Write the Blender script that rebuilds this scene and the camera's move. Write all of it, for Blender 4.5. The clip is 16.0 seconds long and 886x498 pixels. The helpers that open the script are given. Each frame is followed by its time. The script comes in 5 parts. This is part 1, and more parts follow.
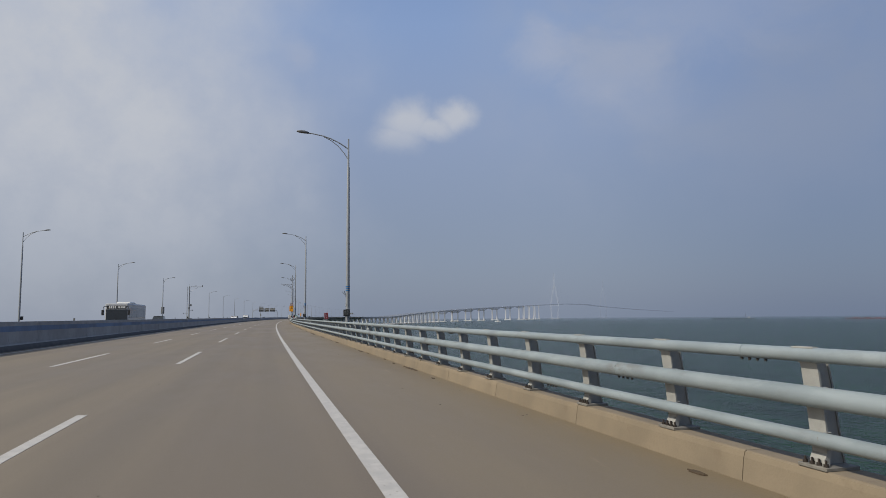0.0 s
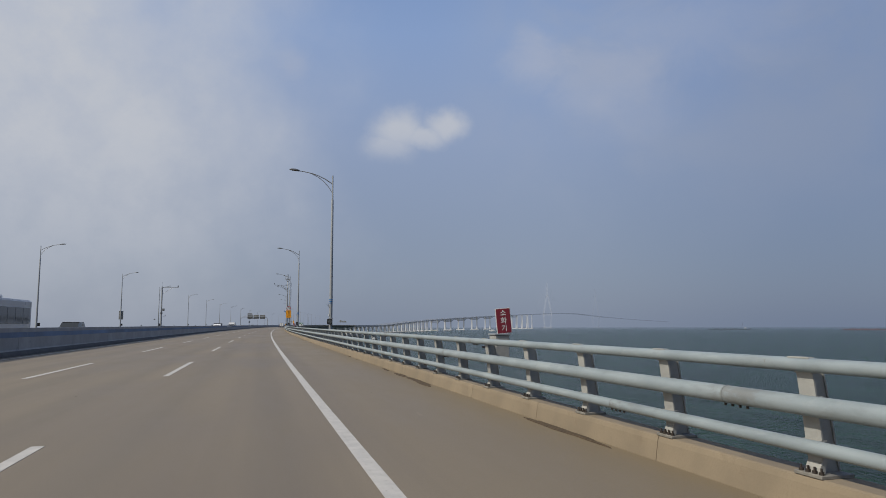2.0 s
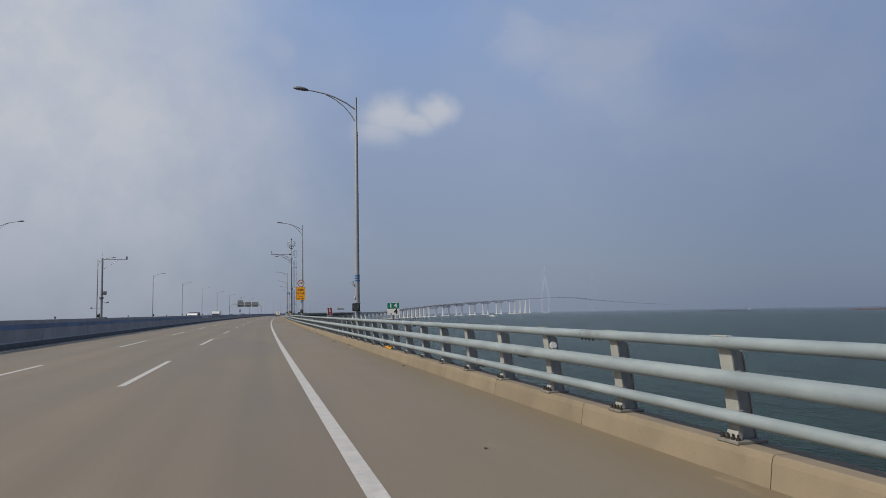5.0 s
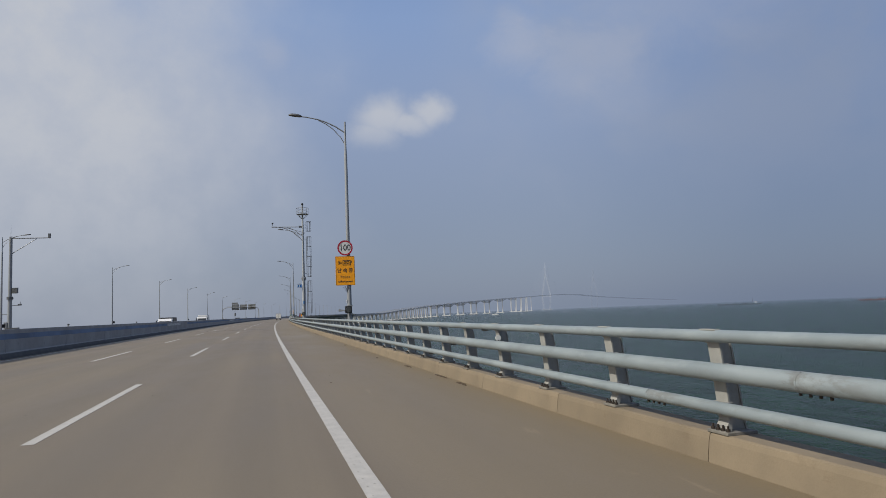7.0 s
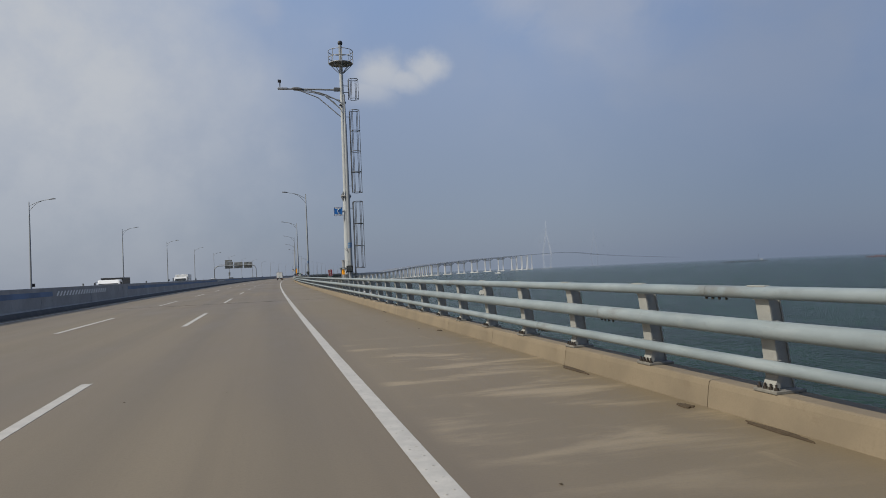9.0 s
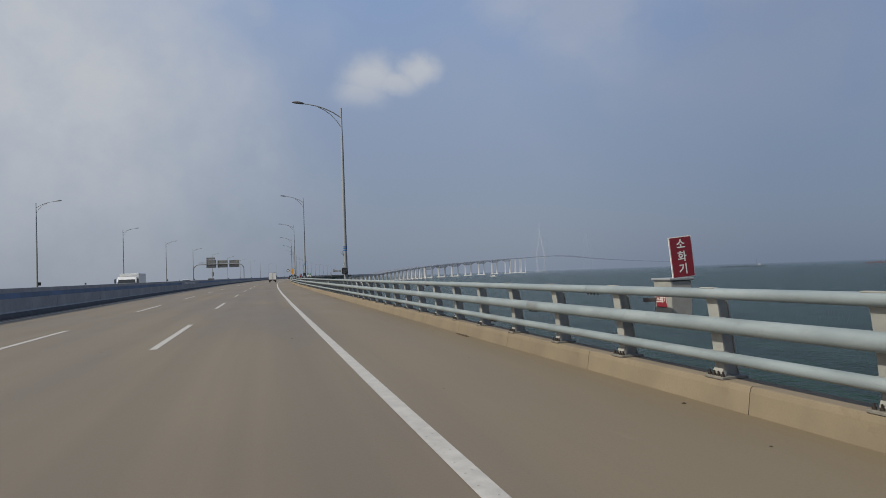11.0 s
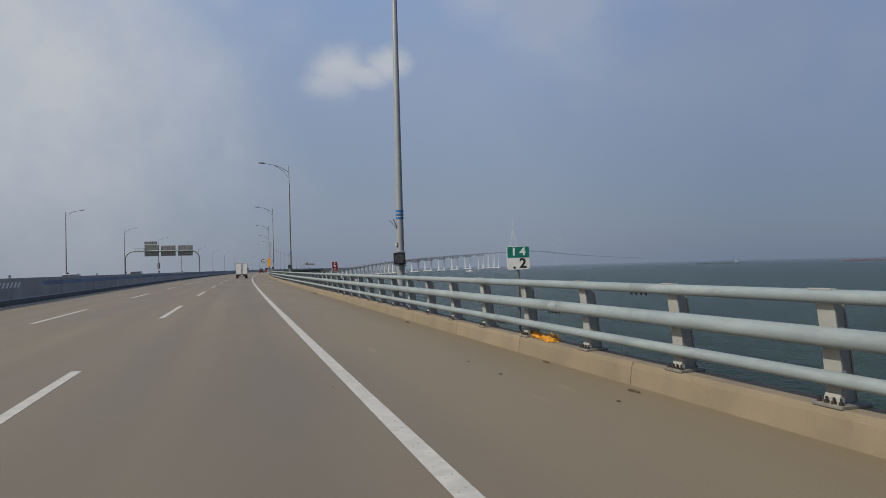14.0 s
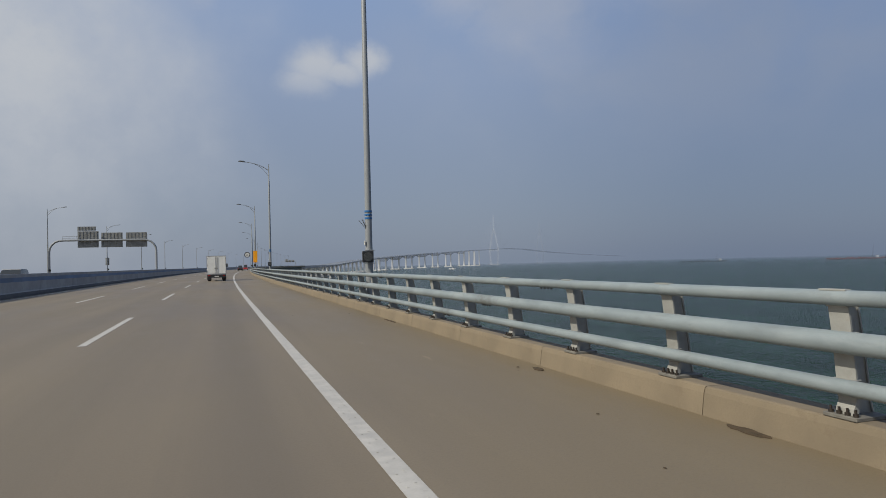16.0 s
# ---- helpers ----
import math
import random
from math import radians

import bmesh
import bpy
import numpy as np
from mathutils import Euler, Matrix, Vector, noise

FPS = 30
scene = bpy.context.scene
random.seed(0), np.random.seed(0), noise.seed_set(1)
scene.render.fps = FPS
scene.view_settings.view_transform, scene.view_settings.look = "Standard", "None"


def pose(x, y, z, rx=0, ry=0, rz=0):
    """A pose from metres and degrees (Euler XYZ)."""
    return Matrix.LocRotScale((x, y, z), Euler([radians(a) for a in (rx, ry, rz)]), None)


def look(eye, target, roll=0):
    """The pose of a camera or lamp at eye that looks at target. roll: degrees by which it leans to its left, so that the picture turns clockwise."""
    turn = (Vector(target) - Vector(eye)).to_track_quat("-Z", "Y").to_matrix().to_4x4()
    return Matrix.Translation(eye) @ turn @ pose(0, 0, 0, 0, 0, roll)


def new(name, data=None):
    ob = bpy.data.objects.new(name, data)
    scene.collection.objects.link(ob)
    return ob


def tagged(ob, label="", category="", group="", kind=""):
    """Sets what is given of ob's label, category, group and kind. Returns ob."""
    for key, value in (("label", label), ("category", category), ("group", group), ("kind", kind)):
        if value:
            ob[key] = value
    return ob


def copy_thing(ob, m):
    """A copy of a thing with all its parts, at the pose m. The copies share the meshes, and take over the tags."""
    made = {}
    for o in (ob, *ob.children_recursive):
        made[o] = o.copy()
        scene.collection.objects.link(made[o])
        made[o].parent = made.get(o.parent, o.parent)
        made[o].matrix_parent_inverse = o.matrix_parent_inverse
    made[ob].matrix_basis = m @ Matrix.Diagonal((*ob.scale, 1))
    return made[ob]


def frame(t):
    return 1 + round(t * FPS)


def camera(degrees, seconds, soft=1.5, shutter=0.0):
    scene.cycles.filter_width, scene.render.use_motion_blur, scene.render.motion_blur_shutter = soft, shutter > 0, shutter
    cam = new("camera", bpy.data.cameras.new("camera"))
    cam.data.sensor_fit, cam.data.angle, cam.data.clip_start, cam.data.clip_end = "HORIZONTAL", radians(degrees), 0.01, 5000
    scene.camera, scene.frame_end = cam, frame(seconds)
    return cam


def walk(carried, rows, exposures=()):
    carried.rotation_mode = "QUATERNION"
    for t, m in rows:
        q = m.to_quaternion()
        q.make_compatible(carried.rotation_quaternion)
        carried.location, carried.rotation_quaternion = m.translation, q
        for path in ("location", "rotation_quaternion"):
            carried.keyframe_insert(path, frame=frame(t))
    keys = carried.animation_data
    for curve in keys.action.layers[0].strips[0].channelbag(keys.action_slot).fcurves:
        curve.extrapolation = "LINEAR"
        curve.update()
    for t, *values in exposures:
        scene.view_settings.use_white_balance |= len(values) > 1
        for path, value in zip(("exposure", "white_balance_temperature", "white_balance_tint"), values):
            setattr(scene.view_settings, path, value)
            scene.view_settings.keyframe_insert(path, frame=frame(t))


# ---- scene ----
FOV = 64.75
EYE = 1.448
# seconds, metres along the road, metres to the right of the lane's middle, heading against the road, pitch, roll
DRIVE = [
    (0.0, 0.07, 0.053, -14.45, 5.47, 0.45),
    (0.5, 10.57, -0.019, -15.10, 5.28, 0.10),
    (1.0, 21.15, -0.039, -15.38, 5.28, 0.12),
    (1.5, 31.71, -0.030, -15.00, 5.78, -0.29),
    (2.0, 42.23, -0.047, -14.87, 6.18, 0.12),
    (2.5, 52.83, -0.007, -14.89, 5.81, 0.94),
    (3.0, 63.78, 0.058, -14.93, 5.62, 1.05),
    (5.5, 119.35, 0.262, -14.80, 5.00, 0.90),
    (6.0, 130.92, 0.321, -14.77, 5.14, 0.68),
    (6.5, 142.41, 0.284, -14.73, 5.21, 1.19),
    (7.0, 154.08, 0.253, -14.49, 5.01, 2.2),
    (7.5, 165.60, 0.206, -14.10, 2.91, 3.35),
    (8.0, 177.31, 0.124, -14.24, 1.91, 2.35),
    (8.5, 188.89, 0.061, -14.39, 1.97, 2.25),
    (9.0, 200.67, 0.011, -14.25, 1.63, 2.45),
    (9.5, 212.52, -0.061, -14.41, 1.51, 1.98),
    (10.0, 224.29, -0.149, -14.42, 1.71, 1.99),
    (12.5, 283.84, -0.379, -15.72, 1.76, 1.57),
    (13.0, 295.95, -0.379, -16.20, 1.47, 1.56),
    (13.5, 308.07, -0.331, -16.34, 1.37, 1.88),
    (14.0, 320.19, -0.244, -16.55, 1.30, 1.50),
    (14.5, 332.37, -0.184, -16.86, 1.46, 1.20),
    (15.0, 344.53, -0.115, -17.07, 1.44, 1.63),
    (15.5, 356.74, -0.100, -17.42, 1.17, 1.42),
    (16.0, 368.98, -0.059, -17.96, 1.06, 1.37),
]
# ---------------------------------------------------------------- the road's line
STEP = 5.0
BEND_END = 1 / 3000.0
BEND_NEAR, BEND_MID, BEND_FAR = 1 / 5792.0, 1 / 3730.0, 1 / 4592.0
S_MIN, S_MAX = -100.0, 6300.0
PYLON_S = 3830.0
SEA = -18.1
DECK_TOP = 62.0


def line_table():
    """x, y and heading (clockwise from +y) every STEP metres of the road."""
    table, x, y, a = {}, 0.0, 0.0, 0.0
    n = int(S_MAX / STEP)
    for i in range(n + 2):
        table[i] = (x, y, a)
        s = i * STEP
        k = BEND_NEAR if s < 405 else (BEND_MID if s < 760 else (BEND_FAR if s < 3575 else (0.0 if s < 4375 else BEND_END)))
        b = a + k * STEP
        x, y, a = x + math.sin((a + b) / 2) * STEP, y + math.cos((a + b) / 2) * STEP, b
    x = y = a = 0.0
    for i in range(0, int(S_MIN / STEP) - 2, -1):
        table[i] = (x, y, a)
        b = a - BEND_NEAR * STEP
        x, y, a = x - math.sin((a + b) / 2) * STEP, y - math.cos((a + b) / 2) * STEP, b
    return table


LINE = line_table()
RISE_FROM, RISE_TO, CREST = 1600.0, 4080.0, 4180.0


def rise(s):
    """Height of the deck: level, then climbing to the main span and down again behind it."""
    if s > CREST:
        s = CREST - (s - CREST) * 1.25
    if s < RISE_FROM:
        return 0.0
    u = min((s - RISE_FROM) / (RISE_TO - RISE_FROM), 1.0)
    ease = 0.07
    if u < ease:
        v = u * u / (2 * ease)
    elif u > 1 - ease:
        v = 1 - ease - (1 - u) ** 2 / (2 * ease)
    else:
        v = u - ease / 2
    return DECK_TOP * v / (1 - ease)


def heading(s):
    i = math.floor(s / STEP)
    f = s / STEP - i
    return LINE[i][2] * (1 - f) + LINE[i + 1][2] * f


def road(s, d, z=0.0):
    """The place d metres to the right of the road's line, z above its surface."""
    i = math.floor(s / STEP)
    f = s / STEP - i
    a0, a1 = LINE[i], LINE[i + 1]
    a = a0[2] * (1 - f) + a1[2] * f
    x, y = a0[0] * (1 - f) + a1[0] * f, a0[1] * (1 - f) + a1[1] * f
    return Vector((x + d * math.cos(a), y - d * math.sin(a), z + rise(s)))


def at_road(s, d, z=0.0, turn=0.0):
    """A pose on the road: x to the right, y ahead."""
    q = road(s, d, z)
    return pose(q.x, q.y, q.z, 0, 0, turn - math.degrees(heading(s)))


def drive_pose(t, s, d, yaw, pitch, roll):
    q = road(s, d, EYE)
    return pose(q.x, q.y, q.z, 90 + pitch, roll, yaw - math.degrees(heading(s)))


cam = camera(FOV, 16.0, soft=0.75)
walk(cam, [(r[0], drive_pose(*r)) for r in DRIVE], [(0.0, 0.0, 6500, 10), (7.0, 0.0, 6500, 10), (8.0, -0.03, 6560, 8.5), (16.0, -0.04, 6580, 8)])

# ---------------------------------------------------------------- world and sun
SUN_AZ, SUN_EL = -104.0, 42.0
world = bpy.data.worlds.new("hazy_sky")
scene.world = world
world.use_nodes = True


class Nodes:
    """Short ways to build node trees."""

    def __init__(self, tree):
        self.tree = tree
        tree.nodes.clear()

    def node(self, name, **props):
        n = self.tree.nodes.new(name)
        for k, v in props.items():
            if k == "op":
                n.operation = v
            elif k == "blend":
                n.blend_type = v
            elif k == "kind":
                n.data_type = v
        return n

    def join(self, a, b):
        self.tree.links.new(a, b)

    def put(self, socket, v):
        if isinstance(v, bpy.types.NodeSocket):
            self.join(v, socket)
        else:
            socket.default_value = v

    def math(self, op, a, b=0.0, clamp=False):
        n = self.node("ShaderNodeMath", op=op)
        n.use_clamp = clamp
        self.put(n.inputs[0], a)
        self.put(n.inputs[1], b)
        return n.outputs[0]

    def noise(self, vec, scale, detail=4.0, rough=0.55, distort=0.0):
        n = self.node("ShaderNodeTexNoise")
        if vec is not None:
            self.join(vec, n.inputs["Vector"])
        n.inputs["Scale"].default_value = scale
        n.inputs["Detail"].default_value = detail
        n.inputs["Roughness"].default_value = rough
        n.inputs["Distortion"].default_value = distort
        return n.outputs["Fac"]

    def ramp(self, fac, stops):
        n = self.node("ShaderNodeValToRGB")
        e = n.color_ramp.elements
        while len(e) < len(stops):
            e.new(0.5)
        for el, (p, c) in zip(e, stops):
            el.position = p
            el.color = (*c, 1) if len(c) == 3 else c
        self.join(fac, n.inputs[0])
        return n.outputs[0]

    def span(self, v, lo, hi, a=0.0, b=1.0):
        n = self.node("ShaderNodeMapRange")
        n.interpolation_type = "SMOOTHSTEP"
        self.put(n.inputs[0], v)
        for i, q in enumerate((lo, hi, a, b)):
            n.inputs[i + 1].default_value = q
        return n.outputs[0]

    def mix(self, fac, a, b, blend="MIX"):
        n = self.node("ShaderNodeMix", kind="RGBA", blend=blend)
        self.put(n.inputs[0], fac)
        self.put(n.inputs[6], a if isinstance(a, bpy.types.NodeSocket) else (*a, 1))
        self.put(n.inputs[7], b if isinstance(b, bpy.types.NodeSocket) else (*b, 1))
        return n.outputs[2]

    def xyz(self, vec):
        n = self.node("ShaderNodeSeparateXYZ")
        self.join(vec, n.inputs[0])
        return n.outputs

    def scaled(self, vec, x, y, z):
        n = self.node("ShaderNodeMapping")
        self.join(vec, n.inputs[0])
        n.inputs["Scale"].default_value = (x, y, z)
        return n.outputs[0]


def build_sky():
    k = Nodes(world.node_tree)
    way = k.node("ShaderNodeTexCoord").outputs["Generated"]
    x, y, z = k.xyz(way)
    deg = 180 / math.pi
    az = k.math("MULTIPLY", k.math("ARCTAN2", x, y), deg)
    el = k.math("MULTIPLY", k.math("ARCSINE", z), deg)
    sky = k.node("ShaderNodeTexSky")
    sky.sky_type, sky.sun_disc = "NISHITA", False
    sky.sun_elevation, sky.sun_rotation = radians(SUN_EL), radians(SUN_AZ)
    sky.dust_density, sky.air_density, sky.ozone_density = 2.0, 1.0, 2.0
    # haze: grey-blue at the horizon, clearer blue higher up
    haze = k.ramp(k.span(el, -2.0, 40.0), [(0.0, (2.30, 2.76, 3.70)), (0.10, (2.40, 2.92, 4.05)), (0.35, (2.75, 3.45, 5.05)), (0.65, (2.5, 3.55, 5.85)), (1.0, (1.7, 2.8, 5.4))])
    base = k.mix(0.86, sky.outputs[0], haze)
    # a veil of thin cloud to the left
    soft = k.noise(k.scaled(way, 1.0, 1.0, 1.0), 6.0, 5.0, 0.5)
    fine = k.noise(way, 17.0, 6.0, 0.6)
    bent = k.math("ADD", az, k.math("MULTIPLY", k.math("SUBTRACT", soft, 0.5), 20.0))
    lean = k.math("ADD", bent, k.math("MULTIPLY", el, 0.12))
    veil = k.span(lean, 12.5, -10.5)
    veil = k.math("MULTIPLY", veil, k.span(el, -3.0, 16.0, 0.28, 0.95))
    veil = k.math("MULTIPLY", veil, k.span(fine, 0.25, 0.7, 0.76, 1.0))
    base = k.mix(veil, base, (5.15, 5.38, 5.85))
    # wisps to the right
    wisp = k.math("MULTIPLY", k.span(k.noise(k.scaled(way, 1.0, 1.0, 1.3), 5.0, 5.0, 0.5, 0.2), 0.38, 0.72), k.math("MULTIPLY", k.span(az, 14.0, 26.0), k.span(el, 3.0, 16.0)))
    base = k.mix(k.math("MULTIPLY", wisp, 0.6), base, (3.3, 3.75, 4.75))
    # torn scraps of thin cloud higher up
    torn = k.noise(k.scaled(way, 1.0, 1.0, 1.4), 9.0, 6.0, 0.6, 0.4)
    for a0, e0, ra, re, much in ((23.0, 20.7, 2.8, 2.4, 0.55), (28.0, 19.3, 5.0, 2.6, 0.34), (37.0, 22.5, 9.0, 3.4, 0.44), (31.0, 16.5, 4.0, 2.2, 0.25), (2.6, 20.4, 1.8, 1.5, 0.4)):
        da, de = k.math("DIVIDE", k.math("SUBTRACT", az, a0), ra), k.math("DIVIDE", k.math("SUBTRACT", el, e0), re)
        r = k.math("SQRT", k.math("ADD", k.math("MULTIPLY", da, da), k.math("MULTIPLY", de, de)))
        m = k.math("MULTIPLY", k.span(k.math("ADD", r, k.math("MULTIPLY", k.math("SUBTRACT", torn, 0.5), 1.8)), 1.35, 0.1), much)
        base = k.mix(m, base, (4.05, 4.4, 5.35))
    # one small cumulus of two heads
    puff = None
    wob_a = k.math("MULTIPLY", k.math("SUBTRACT", k.noise(way, 30.0, 6.0, 0.6), 0.5), 1.6)
    wob_e = k.math("MULTIPLY", k.math("SUBTRACT", k.noise(way, 36.0, 6.0, 0.6), 0.5), 1.4)
    for a0, e0, ra, re in ((11.75, 15.7, 2.3, 1.9), (15.6, 16.15, 1.9, 1.35), (10.9, 14.4, 2.3, 1.3), (13.6, 15.3, 2.4, 1.1)):
        da = k.math("DIVIDE", k.math("SUBTRACT", k.math("ADD", az, wob_a), a0), ra)
        de = k.math("DIVIDE", k.math("SUBTRACT", k.math("ADD", el, wob_e), e0), re)
        r = k.math("SQRT", k.math("ADD", k.math("MULTIPLY", da, da), k.math("MULTIPLY", de, de)))
        m = k.span(r, 1.4, 0.25)
        puff = m if puff is None else k.math("MAXIMUM", puff, m)
    puff = k.math("MULTIPLY", puff, k.span(el, 12.2, 16.2, 0.15, 0.86))
    base = k.mix(puff, base, (5.0, 5.25, 5.8))
    # the air is deeper blue-grey away from the sun
    away = k.math("MULTIPLY", k.span(az, 21.0, 46.0), k.span(az, 160.0, 100.0))
    base = k.mix(away, base, k.mix(1.0, base, (0.76, 0.80, 0.86), "MULTIPLY"))
    out = k.node("ShaderNodeOutputWorld")
    bg = k.node("ShaderNodeBackground")
    k.join(base, bg.inputs[0])
    bg.inputs[1].default_value = 0.1
    k.join(bg.outputs[0], out.inputs[0])


build_sky()
sun = new("sun", bpy.data.lights.new("sun", "SUN"))
sun.data.energy, sun.data.angle, sun.data.color = 4.0, radians(1.2), (1.0, 0.93, 0.82)
ahead = Vector((math.sin(radians(SUN_AZ)) * math.cos(radians(SUN_EL)), math.cos(radians(SUN_AZ)) * math.cos(radians(SUN_EL)), math.sin(radians(SUN_EL))))
sun.matrix_world = look(tuple(ahead * 100), (0, 0, 0))

# ---------------------------------------------------------------- materials


def material(name):
    m = bpy.data.materials.new(name)
    m.use_nodes = True
    k = Nodes(m.node_tree)
    k.bsdf = k.node("ShaderNodeBsdfPrincipled")
    k.out = k.node("ShaderNodeOutputMaterial")
    k.join(k.bsdf.outputs[0], k.out.inputs[0])
    return m, k


def surface(name, color, rough=0.6, metal=0.0, vary=0.18, scale=3.0, grain=60.0, bump=0.05, spread=0.0, stain=None):
    """A painted, metal or concrete surface: broad patches, grain, fine relief, and shifts from piece to piece."""
    m, k = material(name)
    pos = k.node("ShaderNodeTexCoord").outputs["Object"]
    broad, fine = k.noise(pos, scale, 5.0), k.noise(pos, grain, 3.0)
    dark = tuple(c * (1 - vary) for c in color)
    light = tuple(min(c * (1 + vary * 0.7), 1) for c in color)
    col = k.mix(k.span(broad, 0.3, 0.7), dark, light)
    col = k.mix(k.math("MULTIPLY", k.span(fine, 0.4, 0.75), 0.25), col, dark)
    if stain:
        col = k.mix(k.math("MULTIPLY", k.span(k.noise(pos, scale * 2.3, 6.0, 0.7), 0.58, 0.72), 0.6), col, stain)
    if spread:
        rnd = k.node("ShaderNodeObjectInfo").outputs["Random"]
        col = k.mix(1.0, col, k.ramp(rnd, [(0, (1 - spread,) * 3), (1, (1, 1, 1))]), "MULTIPLY")
    k.join(col, k.bsdf.inputs["Base Color"])
    k.bsdf.inputs["Metallic"].default_value = metal
    k.join(k.span(broad, 0.3, 0.7, max(rough - 0.08, 0.02), min(rough + 0.1, 1)), k.bsdf.inputs["Roughness"])
    if bump:
        b = k.node("ShaderNodeBump")
        b.inputs["Strength"].default_value = 0.5
        b.inputs["Distance"].default_value = bump * 0.05
        k.join(fine, b.inputs["Height"])
        k.join(b.outputs[0], k.bsdf.inputs["Normal"])
    return m


def glass_dark(name, color=(0.02, 0.025, 0.03)):
    m, k = material(name)
    k.bsdf.inputs["Base Color"].default_value = (*color, 1)
    k.bsdf.inputs["Roughness"].default_value = 0.05
    k.bsdf.inputs["Specular IOR Level"].default_value = 0.6
    return m


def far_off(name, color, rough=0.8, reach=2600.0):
    """A surface kilometres away: haze put into it as transparency growing with distance."""
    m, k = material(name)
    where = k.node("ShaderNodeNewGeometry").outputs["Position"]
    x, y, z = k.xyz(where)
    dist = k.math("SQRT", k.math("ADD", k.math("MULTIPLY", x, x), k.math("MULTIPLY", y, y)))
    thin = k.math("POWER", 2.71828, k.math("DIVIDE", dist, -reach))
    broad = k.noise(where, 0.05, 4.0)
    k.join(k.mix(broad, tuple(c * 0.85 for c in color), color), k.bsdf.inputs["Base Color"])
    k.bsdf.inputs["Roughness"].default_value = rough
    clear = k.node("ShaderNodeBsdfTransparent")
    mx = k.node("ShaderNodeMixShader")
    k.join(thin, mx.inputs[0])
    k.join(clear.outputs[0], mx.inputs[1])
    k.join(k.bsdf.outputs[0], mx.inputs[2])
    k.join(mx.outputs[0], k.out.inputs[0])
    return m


def road_concrete():
    m, k = material("grooved_concrete")
    uv = k.node("ShaderNodeUVMap").outputs[0]
    pos = k.node("ShaderNodeTexCoord").outputs["Object"]
    u, v, _ = k.xyz(uv)  # u: metres across, v: metres along
    streak = k.noise(k.scaled(uv, 1.4, 0.02, 1.0), 1.0, 5.0, 0.6)
    broad = k.noise(k.scaled(uv, 0.25, 0.06, 1.0), 1.0, 5.0, 0.6)
    fine = k.noise(pos, 35.0, 4.0, 0.6)
    col = k.mix(k.span(broad, 0.3, 0.7), (0.139, 0.109, 0.072), (0.177, 0.144, 0.098))
    col = k.mix(k.math("MULTIPLY", k.span(streak, 0.35, 0.7), 0.45), col, (0.117, 0.093, 0.064))
    # wheel paths are rubbed darker and greyer, two in each lane
    lane = k.math("DIVIDE", k.math("ADD", u, 2.53), 3.64)
    f = k.math("FRACT", k.math("ADD", lane, 20.0))
    path = k.math("ABSOLUTE", k.math("SUBTRACT", k.math("ABSOLUTE", k.math("SUBTRACT", f, 0.5)), 0.25))
    worn = k.math("MULTIPLY", k.span(path, 0.16, 0.02), k.span(u, 1.3, 1.0))
    col = k.mix(k.math("MULTIPLY", worn, 0.38), col, (0.118, 0.097, 0.069))
    # the hard shoulder is less driven on and keeps a sandier tone, with pale scuffs
    sand = k.span(u, 1.3, 2.0)
    col = k.mix(k.math("MULTIPLY", sand, 0.6), col, (0.172, 0.136, 0.084))
    scuff = k.span(k.noise(k.scaled(uv, 2.2, 0.35, 1.0), 1.0, 6.0, 0.65, 0.4), 0.63, 0.74)
    col = k.mix(k.math("MULTIPLY", k.math("MULTIPLY", scuff, sand), 0.35), col, (0.329, 0.263, 0.173))
    # lime washed out of a repair, spread crosswise over the shoulder
    wash = k.span(k.noise(k.scaled(uv, 0.5, 1.5, 1.0), 1.0, 5.0, 0.6, 0.3), 0.5, 0.68)
    wash = k.math("MULTIPLY", wash, k.math("MULTIPLY", k.span(v, 203.0, 207.0), k.span(v, 217.0, 213.0)))
    wash2 = k.span(k.noise(k.scaled(uv, 0.45, 3.0, 1.0), 1.0, 4.0, 0.6), 0.56, 0.68)
    wash2 = k.math("MULTIPLY", wash2, k.math("MULTIPLY", k.span(v, 345.0, 346.3), k.span(v, 349.5, 347.8)))
    col = k.mix(k.math("MULTIPLY", k.math("MULTIPLY", k.math("ADD", wash, wash2, True), k.span(u, 1.3, 1.6)), 0.75), col, (0.296, 0.238, 0.155))
    oil = k.span(k.noise(k.scaled(uv, 1.3, 0.55, 1.0), 1.3, 5.0, 0.6), 0.68, 0.78)
    col = k.mix(k.math("MULTIPLY", oil, 0.35), col, (0.092, 0.079, 0.059))
    col = k.mix(k.math("MULTIPLY", k.span(fine, 0.45, 0.7), 0.22), col, (0.110, 0.091, 0.064))
    k.join(col, k.bsdf.inputs["Base Color"])
    k.join(k.span(broad, 0.3, 0.7, 0.52, 0.68), k.bsdf.inputs["Roughness"])
    b = k.node("ShaderNodeBump")
    b.inputs["Strength"].default_value = 0.4
    b.inputs["Distance"].default_value = 0.004
    k.join(fine, b.inputs["Height"])
    k.join(b.outputs[0], k.bsdf.inputs["Normal"])
    return m


